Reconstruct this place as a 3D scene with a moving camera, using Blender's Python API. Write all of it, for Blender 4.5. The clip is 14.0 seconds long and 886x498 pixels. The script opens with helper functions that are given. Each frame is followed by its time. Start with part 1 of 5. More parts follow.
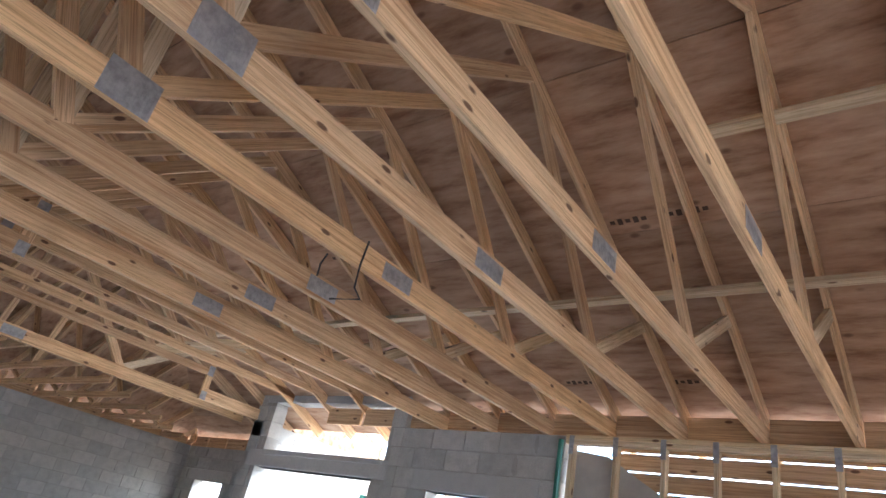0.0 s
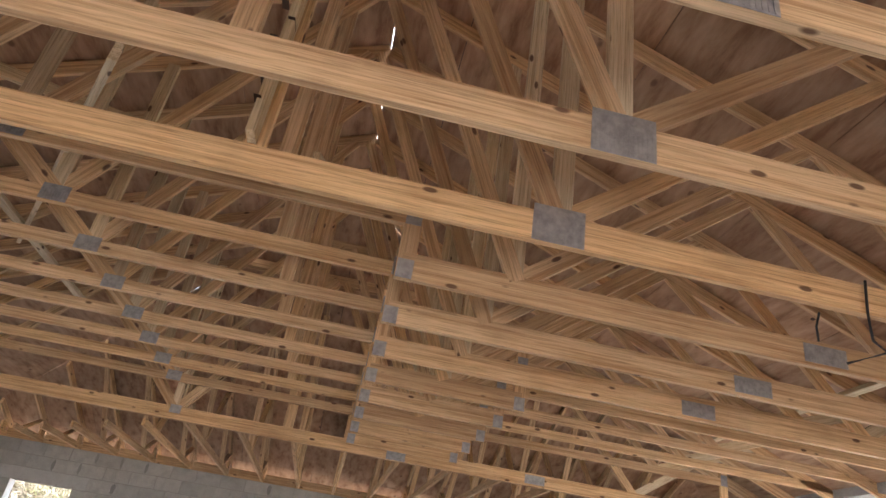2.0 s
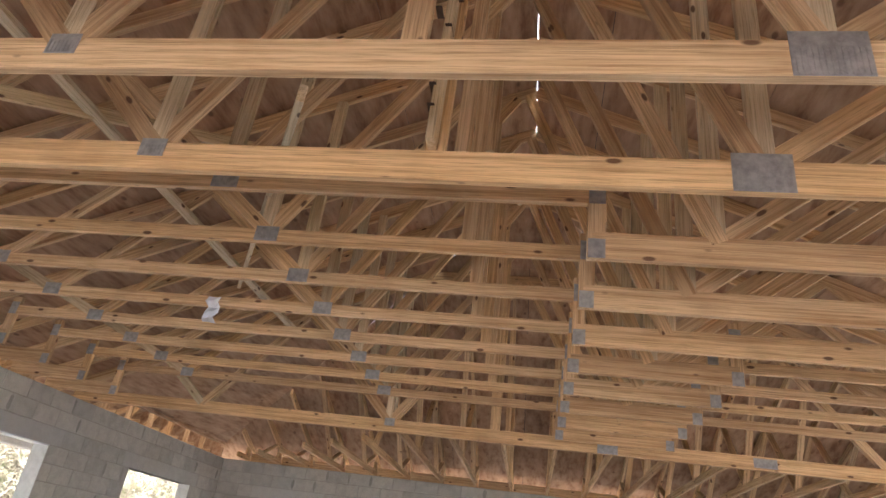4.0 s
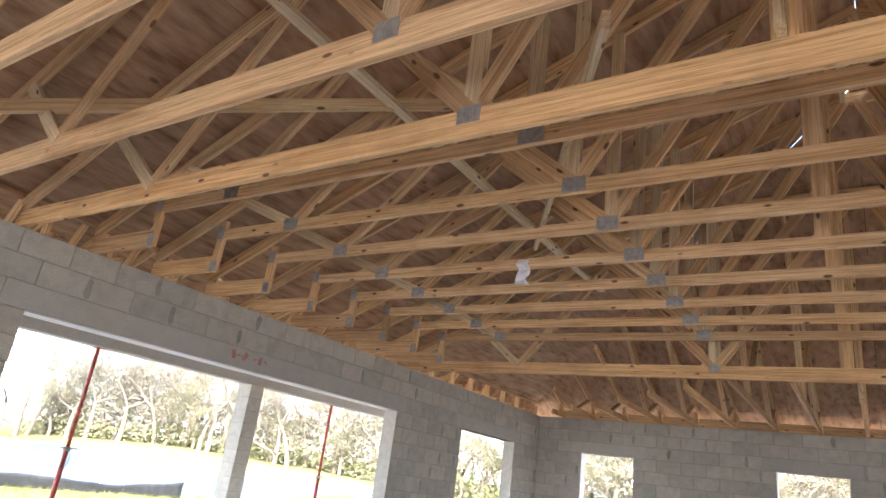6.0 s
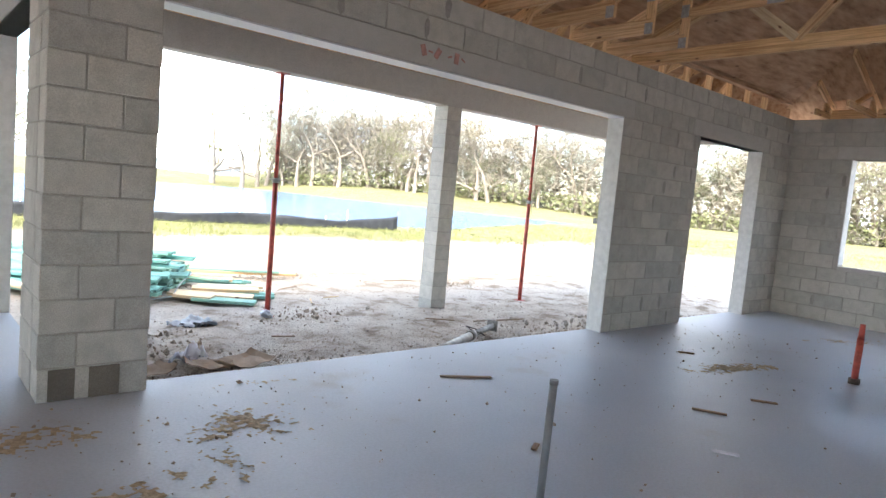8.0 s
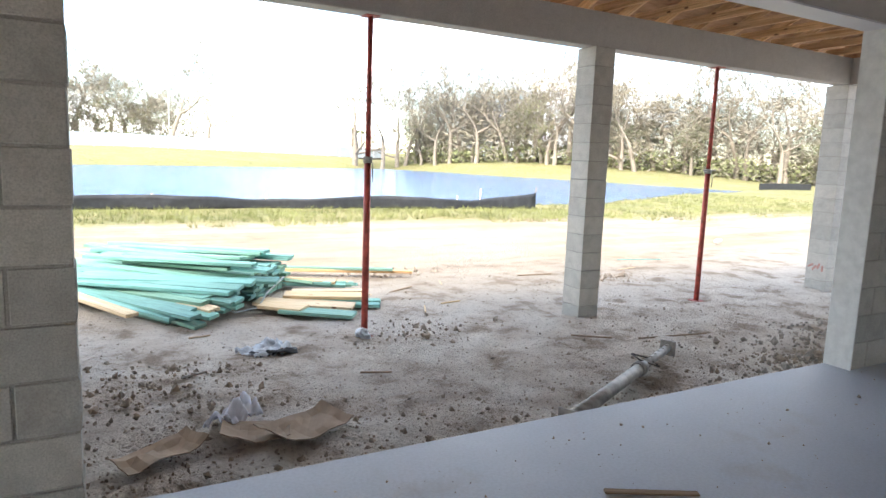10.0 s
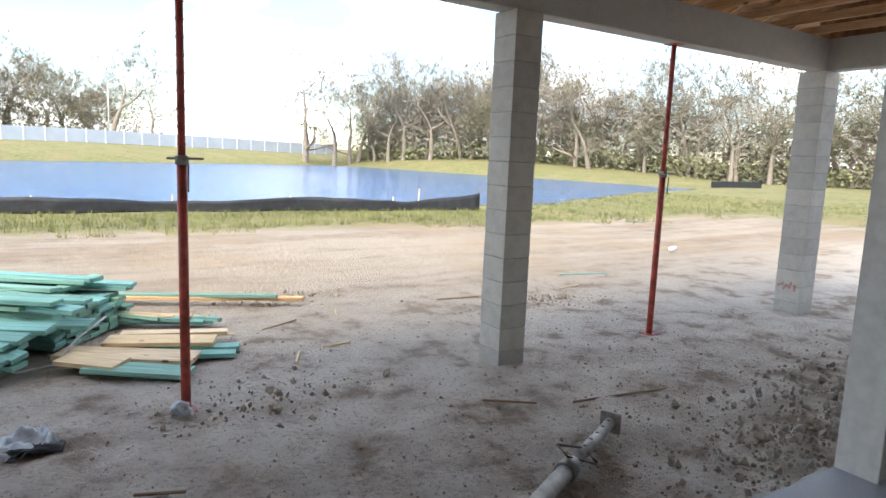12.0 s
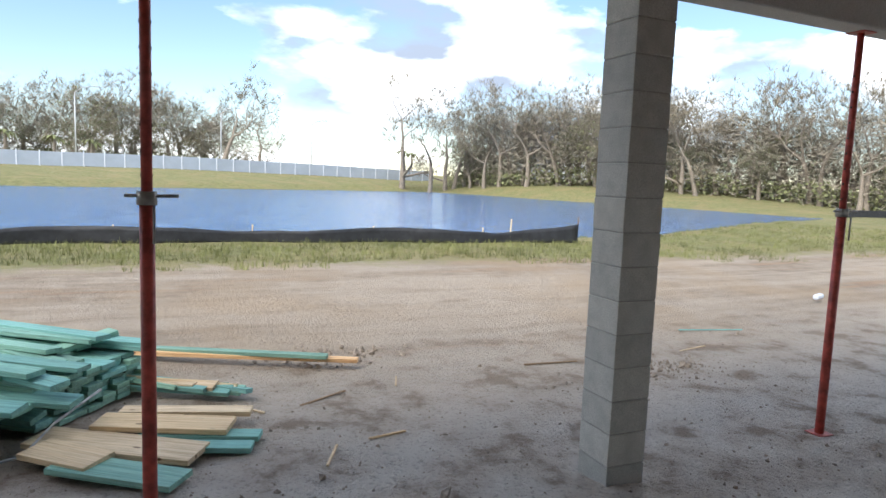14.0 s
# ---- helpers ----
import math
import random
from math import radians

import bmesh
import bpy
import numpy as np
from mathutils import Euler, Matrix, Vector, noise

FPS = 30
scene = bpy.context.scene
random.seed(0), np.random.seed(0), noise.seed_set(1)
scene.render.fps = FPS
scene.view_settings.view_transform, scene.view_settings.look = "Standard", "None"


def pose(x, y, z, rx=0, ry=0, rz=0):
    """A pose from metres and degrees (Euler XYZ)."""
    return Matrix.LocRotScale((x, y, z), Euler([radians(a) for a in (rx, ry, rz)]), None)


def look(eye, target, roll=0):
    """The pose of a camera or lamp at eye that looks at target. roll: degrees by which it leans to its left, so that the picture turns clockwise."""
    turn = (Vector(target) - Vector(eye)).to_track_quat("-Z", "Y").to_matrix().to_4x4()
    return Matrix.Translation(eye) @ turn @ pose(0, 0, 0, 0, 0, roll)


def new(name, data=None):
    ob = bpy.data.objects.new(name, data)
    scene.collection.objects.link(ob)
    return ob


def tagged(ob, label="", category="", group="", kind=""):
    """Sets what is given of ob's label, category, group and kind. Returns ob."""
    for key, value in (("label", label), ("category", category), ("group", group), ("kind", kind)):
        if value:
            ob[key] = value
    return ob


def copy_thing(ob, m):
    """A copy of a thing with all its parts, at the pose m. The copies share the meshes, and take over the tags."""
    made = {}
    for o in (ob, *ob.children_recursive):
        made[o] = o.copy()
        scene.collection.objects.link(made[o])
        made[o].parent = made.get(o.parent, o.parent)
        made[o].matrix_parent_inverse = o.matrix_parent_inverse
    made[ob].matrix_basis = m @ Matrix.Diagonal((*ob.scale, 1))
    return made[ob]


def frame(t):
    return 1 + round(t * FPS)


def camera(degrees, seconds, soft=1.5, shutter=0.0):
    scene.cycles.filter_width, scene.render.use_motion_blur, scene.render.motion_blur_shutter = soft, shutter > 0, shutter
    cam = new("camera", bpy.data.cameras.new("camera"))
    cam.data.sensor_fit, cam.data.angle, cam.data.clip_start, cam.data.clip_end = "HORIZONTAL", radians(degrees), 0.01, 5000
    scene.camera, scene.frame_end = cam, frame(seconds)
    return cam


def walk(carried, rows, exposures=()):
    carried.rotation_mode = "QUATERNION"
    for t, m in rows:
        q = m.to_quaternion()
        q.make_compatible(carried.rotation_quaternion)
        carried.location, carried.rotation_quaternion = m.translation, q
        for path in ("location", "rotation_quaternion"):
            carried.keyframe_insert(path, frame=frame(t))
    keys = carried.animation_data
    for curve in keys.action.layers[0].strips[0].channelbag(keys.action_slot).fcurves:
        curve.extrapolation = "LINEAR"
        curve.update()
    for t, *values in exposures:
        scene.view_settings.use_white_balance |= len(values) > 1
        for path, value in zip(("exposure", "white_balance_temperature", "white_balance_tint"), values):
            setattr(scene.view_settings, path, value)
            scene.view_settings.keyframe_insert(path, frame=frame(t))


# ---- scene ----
cam = camera(69.2, 14.0)
PATH = [
    (0, (-1.971, -5.833, 1.723), (-0.781, -7.17, 2.616), 12.4),
    (0.5, (-1.833, -5.873, 1.779), (-0.358, -6.866, 2.696), 12.1),
    (1, (-1.817, -5.957, 1.77), (-0.144, -6.518, 2.712), 13.5),
    (1.5, (-1.791, -5.886, 1.75), (-0.076, -6.272, 2.703), 10.6),
    (2, (-1.773, -5.814, 1.752), (-0.023, -6.006, 2.702), 9.5),
    (2.2, (-1.758, -5.785, 1.729), (-0.003, -5.917, 2.679), 9.2),
    (4.3, (-1.742, -5.701, 1.67), (0.005, -5.276, 2.547), 8.1),
    (4.5, (-1.75, -5.671, 1.668), (-0.019, -5.169, 2.535), 8.3),
    (5, (-1.771, -5.574, 1.659), (-0.099, -4.861, 2.493), 8.7),
    (5.5, (-1.783, -5.481, 1.65), (-0.178, -4.579, 2.43), 8.6),
    (6, (-1.677, -5.394, 1.629), (-0.133, -4.317, 2.302), 7.9),
    (6.5, (-1.404, -5.269, 1.598), (0.08, -3.993, 2.008), 7.8),
    (7, (-1.193, -5.016, 1.524), (0.251, -3.634, 1.601), 7.2),
    (7.5, (-1.002, -4.6, 1.468), (0.432, -3.21, 1.365), 6.4),
    (8, (-0.667, -4.203, 1.422), (0.647, -2.705, 1.249), 5.1),
    (8.5, (-0.382, -3.784, 1.406), (0.697, -2.114, 1.189), 3.1),
    (8.7, (-0.262, -3.59, 1.417), (0.772, -1.893, 1.186), 2.8),
    (10.8, (1.259, -2.069, 1.442), (2.159, -0.308, 1.145), 1.6),
    (11, (1.393, -1.962, 1.456), (2.272, -0.191, 1.158), 1.4),
    (11.5, (1.711, -1.607, 1.474), (2.589, 0.166, 1.183), 1.3),
    (12, (2.133, -1.309, 1.48), (3.197, 0.36, 1.196), 2.3),
    (12.5, (2.473, -1.017, 1.491), (3.77, 0.483, 1.232), 2.7),
    (13, (2.696, -0.653, 1.512), (4.107, 0.745, 1.28), 3.1),
    (13.5, (2.888, -0.325, 1.523), (4.176, 1.19, 1.31), 2.6),
    (14, (2.984, -0.054, 1.527), (3.789, 1.764, 1.311), 2.2),
]
walk(cam, [(t, look(eye, target, roll)) for t, eye, target, roll in PATH],
     [(0, 4.5, 5550, 10), (0.5, 4.7, 5950, 10), (1.5, 4.6, 6450, 12), (2, 4.6, 6600, 13), (5, 4.85, 6450, 11), (6, 4.75, 6400, 10), (7, 4.4, 6250, 9),
      (7.5, 4.3, 6200, 9), (8.5, 4.15, 6250, 9), (11, 3.4, 6450, 10), (12, 3.05, 6300, 10), (13, 3.0, 6300, 10), (13.5, 2.9, 6300, 10), (14, 2.45, 6100, 10)])

# ---------------------------------------------------------------- world and sun
SUN_EL, SUN_AZ = radians(42), radians(236)
world = bpy.data.worlds.new("sky")
scene.world = world
world.use_nodes = True
wn, wl = world.node_tree.nodes, world.node_tree.links
wn.clear()
w_out, w_bg = wn.new("ShaderNodeOutputWorld"), wn.new("ShaderNodeBackground")
w_sky = wn.new("ShaderNodeTexSky")
w_sky.sky_type, w_sky.sun_disc = "NISHITA", False
w_sky.sun_elevation, w_sky.sun_rotation = SUN_EL, SUN_AZ
w_sky.air_density, w_sky.dust_density = 1.0, 0.2
w_tc, w_map = wn.new("ShaderNodeTexCoord"), wn.new("ShaderNodeMapping")
w_map.inputs["Scale"].default_value = (1.0, 1.0, 2.6)
w_map.inputs["Location"].default_value = (2.3, 0.4, 0.25)
w_n1 = wn.new("ShaderNodeTexNoise")
w_n1.inputs["Scale"].default_value, w_n1.inputs["Detail"].default_value, w_n1.inputs["Roughness"].default_value = 2.6, 9, 0.56
w_r1 = wn.new("ShaderNodeValToRGB")
w_r1.color_ramp.elements[0].position, w_r1.color_ramp.elements[1].position = 0.46, 0.59
w_n2 = wn.new("ShaderNodeTexNoise")
w_n2.inputs["Scale"].default_value, w_n2.inputs["Detail"].default_value = 5.0, 6
w_r2 = wn.new("ShaderNodeValToRGB")
w_r2.color_ramp.elements[0].position, w_r2.color_ramp.elements[0].color = 0.42, (1.5, 1.7, 2.05, 1)
w_r2.color_ramp.elements[1].position, w_r2.color_ramp.elements[1].color = 0.66, (10.0, 9.9, 9.8, 1)
w_mix = wn.new("ShaderNodeMixRGB")
wl.new(w_tc.outputs["Generated"], w_map.inputs["Vector"])
wl.new(w_map.outputs[0], w_n1.inputs["Vector"])
wl.new(w_map.outputs[0], w_n2.inputs["Vector"])
wl.new(w_n1.outputs[0], w_r1.inputs[0])
wl.new(w_n2.outputs[0], w_r2.inputs[0])
wl.new(w_r1.outputs[0], w_mix.inputs[0])
w_thin = wn.new("ShaderNodeVectorMath")
w_thin.operation = "SCALE"
w_thin.inputs["Scale"].default_value = 0.5
wl.new(w_sky.outputs[0], w_thin.inputs[0])
wl.new(w_thin.outputs[0], w_mix.inputs[1])
wl.new(w_r2.outputs[0], w_mix.inputs[2])
w_sep, w_up, w_gain = wn.new("ShaderNodeSeparateXYZ"), wn.new("ShaderNodeMapRange"), wn.new("ShaderNodeVectorMath")
w_up.inputs[1].default_value, w_up.inputs[2].default_value, w_up.inputs[3].default_value, w_up.inputs[4].default_value = 0.0, 1.0, 1.3, 1.3
w_gain.operation = "SCALE"
wl.new(w_tc.outputs["Generated"], w_sep.inputs[0])
wl.new(w_sep.outputs["Z"], w_up.inputs[0])
wl.new(w_mix.outputs[0], w_gain.inputs[0])
wl.new(w_up.outputs[0], w_gain.inputs["Scale"])
wl.new(w_gain.outputs[0], w_bg.inputs[0])
w_bg.inputs[1].default_value = 0.06
wl.new(w_bg.outputs[0], w_out.inputs[0])

sun = new("sun", bpy.data.lights.new("sun", "SUN"))
sun.data.energy, sun.data.angle, sun.data.color = 1.0, radians(50), (1.0, 0.94, 0.85)
to_sun = Vector((math.sin(SUN_AZ) * math.cos(SUN_EL), math.cos(SUN_AZ) * math.cos(SUN_EL), math.sin(SUN_EL)))
sun.matrix_basis = look(to_sun * 60, (0, 0, 0))


# ---------------------------------------------------------------- materials
def material(name, rough=0.8, metal=0.0):
    m = bpy.data.materials.new(name)
    m.use_nodes = True
    b = m.node_tree.nodes["Principled BSDF"]
    b.inputs["Roughness"].default_value, b.inputs["Metallic"].default_value = rough, metal
    return m, m.node_tree.nodes, m.node_tree.links, b


def ramp(n, l, src, stops):
    r = n.new("ShaderNodeValToRGB")
    while len(r.color_ramp.elements) < len(stops):
        r.color_ramp.elements.new(0.5)
    for e, (p, c) in zip(r.color_ramp.elements, stops):
        e.position, e.color = p, (*c, 1) if len(c) == 3 else c
    l.new(src, r.inputs[0])
    return r.outputs[0]


def noise_tex(n, l, vec, scale, detail=5, rough=0.55):
    t = n.new("ShaderNodeTexNoise")
    t.inputs["Scale"].default_value, t.inputs["Detail"].default_value, t.inputs["Roughness"].default_value = scale, detail, rough
    if vec:
        l.new(vec, t.inputs["Vector"])
    return t.outputs[0]


def mixc(n, l, fac, a, b, mode="MIX"):
    m = n.new("ShaderNodeMixRGB")
    m.blend_type = mode
    for s, v in zip(m.inputs, (fac, a, b)):
        if hasattr(v, "is_linked"):
            l.new(v, s)
        elif isinstance(v, tuple):
            s.default_value = (*v, 1)
        else:
            s.default_value = v
    return m.outputs[0]


def bump(n, l, b, height, strength, dist=0.01):
    k = n.new("ShaderNodeBump")
    k.inputs["Strength"].default_value, k.inputs["Distance"].default_value = strength, dist
    l.new(height, k.inputs["Height"])
    l.new(k.outputs[0], b.inputs["Normal"])


def grey3(v):
    return (v, v, v)


def coords(n, l, space="Object", random_shift=False, scale=(1, 1, 1)):
    tc, mp = n.new("ShaderNodeTexCoord"), n.new("ShaderNodeMapping")
    mp.inputs["Scale"].default_value = scale
    l.new(tc.outputs[space], mp.inputs["Vector"])
    if random_shift:
        oi, mul, com = n.new("ShaderNodeObjectInfo"), n.new("ShaderNodeMath"), n.new("ShaderNodeCombineXYZ")
        mul.operation = "MULTIPLY"
        mul.inputs[1].default_value = 37.0
        l.new(oi.outputs["Random"], mul.inputs[0])
        for i in range(3):
            l.new(mul.outputs[0], com.inputs[i])
        l.new(com.outputs[0], mp.inputs["Location"])
    return mp.outputs[0]


def wood(name, light, dark, knots=True, rough=0.75, grain=1.0):
    m, n, l, b = material(name, rough)
    v = coords(n, l, "Object", True, (0.45, 22, 22))
    g = noise_tex(n, l, v, 2.2 * grain, 5, 0.6)
    col = ramp(n, l, g, [(0.3, dark), (0.55, light), (0.75, tuple(min(1, c * 1.12) for c in light))])
    fibre = noise_tex(n, l, coords(n, l, "Object", True, (2.5, 120, 120)), 1.6, 4, 0.7)
    col = mixc(n, l, 1.0, col, ramp(n, l, fibre, [(0.34, (0.62, 0.56, 0.50)), (0.5, (1, 1, 1)), (0.7, (1.12, 1.12, 1.12))]), "MULTIPLY")
    oi = n.new("ShaderNodeObjectInfo")
    tint = ramp(n, l, oi.outputs["Random"], [(0.0, (0.74, 0.70, 0.66)), (0.5, (1, 1, 1)), (1.0, (1.0, 0.93, 0.80))])
    col = mixc(n, l, 1.0, col, tint, "MULTIPLY")
    stain = noise_tex(n, l, coords(n, l, "Object", True), 1.7, 4)
    col = mixc(n, l, ramp(n, l, stain, [(0.52, (0, 0, 0)), (0.75, (0.45, 0.45, 0.45))]), col, tuple(c * 0.55 for c in dark))
    if knots:
        kv = n.new("ShaderNodeTexVoronoi")
        kv.inputs["Scale"].default_value = 1.9
        l.new(coords(n, l, "Object", True, (2.0, 5.0, 5.0)), kv.inputs["Vector"])
        col = mixc(n, l, ramp(n, l, kv.outputs["Distance"], [(0.09, (0.92, 0.92, 0.92)), (0.14, (0, 0, 0))]), col, (0.12, 0.05, 0.022))
    l.new(col, b.inputs["Base Color"])
    bump(n, l, b, g, 0.25, 0.003)
    return m


def concrete(name, base, rough=0.9, object_var=True, stains=0.5, relief=0.5):
    m, n, l, b = material(name, rough)
    p = coords(n, l, "Object", object_var)
    fine, mid = noise_tex(n, l, p, 140, 4, 0.7), noise_tex(n, l, p, 9, 6)
    col = ramp(n, l, fine, [(0.3, tuple(c * 0.72 for c in base)), (0.62, tuple(min(1, c * 1.12) for c in base))])
    col = mixc(n, l, ramp(n, l, mid, [(0.42, (0, 0, 0)), (0.72, grey3(stains))]), col, tuple(c * 0.62 for c in base))
    if object_var:
        oi = n.new("ShaderNodeObjectInfo")
        col = mixc(n, l, 1.0, col, ramp(n, l, oi.outputs["Random"], [(0, (0.84, 0.84, 0.83)), (1, (1.08, 1.07, 1.04))]), "MULTIPLY")
    else:
        geo = n.new("ShaderNodeNewGeometry")
        col = mixc(n, l, 1.0, col, ramp(n, l, geo.outputs["Random Per Island"], [(0, (0.84, 0.84, 0.83)), (1, (1.08, 1.07, 1.04))]), "MULTIPLY")
    l.new(col, b.inputs["Base Color"])
    bump(n, l, b, fine, relief, 0.004)
    return m


def plain(name, col, rough=0.6, metal=0.0, var=0.3, scale=8, relief=0.15):
    m, n, l, b = material(name, rough, metal)
    g = noise_tex(n, l, coords(n, l, "Object", True), scale, 6, 0.6)
    c = ramp(n, l, g, [(0.35, tuple(k * (1 - var) for k in col)), (0.65, tuple(min(1, k * (1 + var * 0.5)) for k in col))])
    l.new(c, b.inputs["Base Color"])
    bump(n, l, b, g, relief, 0.004)
    return m


M_PINE = wood("pine_lumber", (0.76, 0.53, 0.31), (0.50, 0.28, 0.13))
M_PINE_PALE = wood("pale_lumber", (0.74, 0.60, 0.40), (0.58, 0.42, 0.25))
M_TREATED = wood("green_treated_lumber", (0.26, 0.47, 0.39), (0.16, 0.34, 0.28), False)
M_TREATED_BLUE = wood("blue_green_treated_lumber", (0.24, 0.50, 0.46), (0.16, 0.38, 0.36), False)
M_DARKWOOD = wood("weathered_scrap_wood", (0.30, 0.21, 0.13), (0.16, 0.11, 0.07), False)
M_BLOCK = concrete("grey_concrete_block", (0.50, 0.485, 0.45))
M_BLOCK_FAR = concrete("grey_block_courses", (0.50, 0.485, 0.45), object_var=False)
M_MORTAR = concrete("mortar", (0.40, 0.385, 0.355), relief=0.8)
M_DAMP = concrete("damp_mortar", (0.17, 0.15, 0.125), relief=0.8)
M_LINTEL = concrete("precast_concrete", (0.52, 0.51, 0.49), 0.85, True, 0.25, 0.25)
M_JAMB = plain("pale_jamb_render", (0.66, 0.66, 0.64), 0.85, 0, 0.12, 12)
M_STEEL = plain("galvanised_plate", (0.40, 0.39, 0.39), 0.45, 0.45, 0.25, 30, 0.3)
M_RED = plain("worn_red_paint", (0.42, 0.07, 0.05), 0.5, 0.0, 0.45, 14, 0.25)
M_PROP_GREY = plain("weathered_grey_steel", (0.36, 0.34, 0.31), 0.5, 0.35, 0.4, 12, 0.3)
M_DARKMETAL = plain("dark_rusted_steel_and_hole_shade", (0.10, 0.075, 0.06), 0.6, 0.6, 0.4, 20)
M_BLACK = plain("black_geotextile", (0.022, 0.022, 0.024), 0.55, 0, 0.4, 6)
M_WHITE = plain("white_vinyl_and_bounce_strip", (0.66, 0.68, 0.72), 0.4, 0, 0.05, 3, 0.03)
# fence panels: the shaded side's bluish grey is put into the white vinyl's colour
M_FENCE = plain("shade_tinted_vinyl_panel", (0.40, 0.44, 0.50), 0.5, 0, 0.08, 0.6, 0.03)
M_CLOTH = plain("white_cloth", (0.72, 0.73, 0.80), 0.9, 0, 0.12, 10)
M_PLASTIC = plain("grey_white_plastic_film", (0.50, 0.53, 0.56), 0.3, 0, 0.35, 12)
M_CARD = plain("damp_cardboard", (0.38, 0.29, 0.21), 0.95, 0, 0.22, 5)
M_CONDUIT = plain("grey_plastic_conduit", (0.16, 0.165, 0.175), 0.45, 0, 0.15, 10)
M_GREENPAINT = plain("green_paint", (0.05, 0.22, 0.16), 0.6, 0, 0.2, 10)
M_MARK = plain("red_spray_paint", (0.46, 0.25, 0.22), 0.8, 0, 0.3, 30)
M_INK = plain("dark_stamp_ink", (0.09, 0.05, 0.03), 0.9, 0, 0.3, 40)
M_GYPSUM = plain("grey_wallboard", (0.50, 0.47, 0.42), 0.9, 0, 0.12, 5)
M_CLOD = plain("damp_earth_clods", (0.37, 0.30, 0.23), 0.95, 0, 0.45, 20, 0.6)
M_GRAVEL = plain("broken_concrete_rubble", (0.36, 0.315, 0.265), 0.95, 0, 0.4, 18, 0.6)
M_BARK = plain("grey_bark", (0.27, 0.225, 0.175), 0.95, 0, 0.35, 6, 0.6)
M_TWIG = plain("bare_twigs", (0.30, 0.26, 0.195), 0.95, 0, 0.35, 2)
M_LEAF = plain("dull_green_leaves", (0.20, 0.21, 0.085), 0.7, 0, 0.5, 0.8)
M_LEAF_DARK = plain("dark_oak_leaves", (0.15, 0.165, 0.085), 0.7, 0, 0.5, 0.8)
M_LEAF_TAN = plain("dry_tan_leaves", (0.38, 0.31, 0.20), 0.8, 0, 0.4, 0.8)
M_GRASSBLADE = plain("grass_blades", (0.19, 0.195, 0.065), 0.8, 0, 0.45, 0.5)
M_LAMPPOST = plain("pale_lamp_pole", (0.5, 0.5, 0.5), 0.5, 0.2, 0.1, 3)

# plywood sheathing, one tone a panel
M_PLY, n_, l_, b_ = material("plywood_sheathing", 0.8)
v_ = coords(n_, l_, "Object", False, (1, 1, 1))
g_ = noise_tex(n_, l_, coords(n_, l_, "Object", False, (1.2, 5, 5)), 2.0, 8, 0.62)
c_ = ramp(n_, l_, g_, [(0.32, (0.24, 0.12, 0.06)), (0.48, (0.40, 0.245, 0.145)), (0.66, (0.52, 0.35, 0.23))])
geo_ = n_.new("ShaderNodeNewGeometry")
c_ = mixc(n_, l_, 1.0, c_, ramp(n_, l_, geo_.outputs["Random Per Island"], [(0, (0.78, 0.75, 0.72)), (1, (1.1, 1.03, 0.96))]), "MULTIPLY")
kv_ = n_.new("ShaderNodeTexVoronoi")
kv_.inputs["Scale"].default_value = 2.6
l_.new(coords(n_, l_, "Object", False, (1, 1.7, 1.7)), kv_.inputs["Vector"])
c_ = mixc(n_, l_, ramp(n_, l_, kv_.outputs["Distance"], [(0.06, (0.8, 0.8, 0.8)), (0.12, (0, 0, 0))]), c_, (0.14, 0.065, 0.03))
l_.new(c_, b_.inputs["Base Color"])
bump(n_, l_, b_, g_, 0.2, 0.004)

# bluish smooth slab with sandy dust and damp patches
M_SLAB, n_, l_, b_ = material("trowelled_slab", 0.45)
p_ = coords(n_, l_, "Object")
f_, m_, s_ = noise_tex(n_, l_, p_, 60, 4), noise_tex(n_, l_, p_, 0.9, 6), noise_tex(n_, l_, p_, 0.8, 9, 0.68)
c_ = ramp(n_, l_, m_, [(0.3, (0.47, 0.505, 0.57)), (0.6, (0.56, 0.59, 0.64)), (0.75, (0.61, 0.63, 0.66))])
dust = ramp(n_, l_, s_, [(0.60, (0, 0, 0)), (0.78, (0.55, 0.55, 0.55))])
c_ = mixc(n_, l_, dust, c_, (0.36, 0.285, 0.19))
c_ = mixc(n_, l_, ramp(n_, l_, f_, [(0.35, grey3(0.14)), (0.6, (0, 0, 0))]), c_, (0.18, 0.18, 0.18))
l_.new(c_, b_.inputs["Base Color"])
l_.new(ramp(n_, l_, m_, [(0.3, grey3(0.38)), (0.7, grey3(0.62))]), b_.inputs["Roughness"])
bump(n_, l_, b_, f_, 0.08, 0.003)

# ground: fill by the house, painted paler against porch shade, sand, then grass
M_GROUND, n_, l_, b_ = material("sand_and_grass_ground", 0.95)
geo_, sep_ = n_.new("ShaderNodeNewGeometry"), n_.new("ShaderNodeSeparateXYZ")
l_.new(geo_.outputs["Position"], sep_.inputs[0])
pos_ = geo_.outputs["Position"]
big_, mid_, fin_ = noise_tex(n_, l_, pos_, 0.35, 6), noise_tex(n_, l_, pos_, 2.3, 7, 0.62), noise_tex(n_, l_, pos_, 28, 5, 0.65)
sand = ramp(n_, l_, mid_, [(0.3, (0.21, 0.16, 0.115)), (0.5, (0.30, 0.24, 0.175)), (0.7, (0.37, 0.305, 0.235))])
strk_ = n_.new("ShaderNodeMapping")
strk_.inputs["Scale"].default_value = (0.10, 0.9, 1.0)
l_.new(pos_, strk_.inputs["Vector"])
track = noise_tex(n_, l_, strk_.outputs[0], 1.3, 7, 0.65)
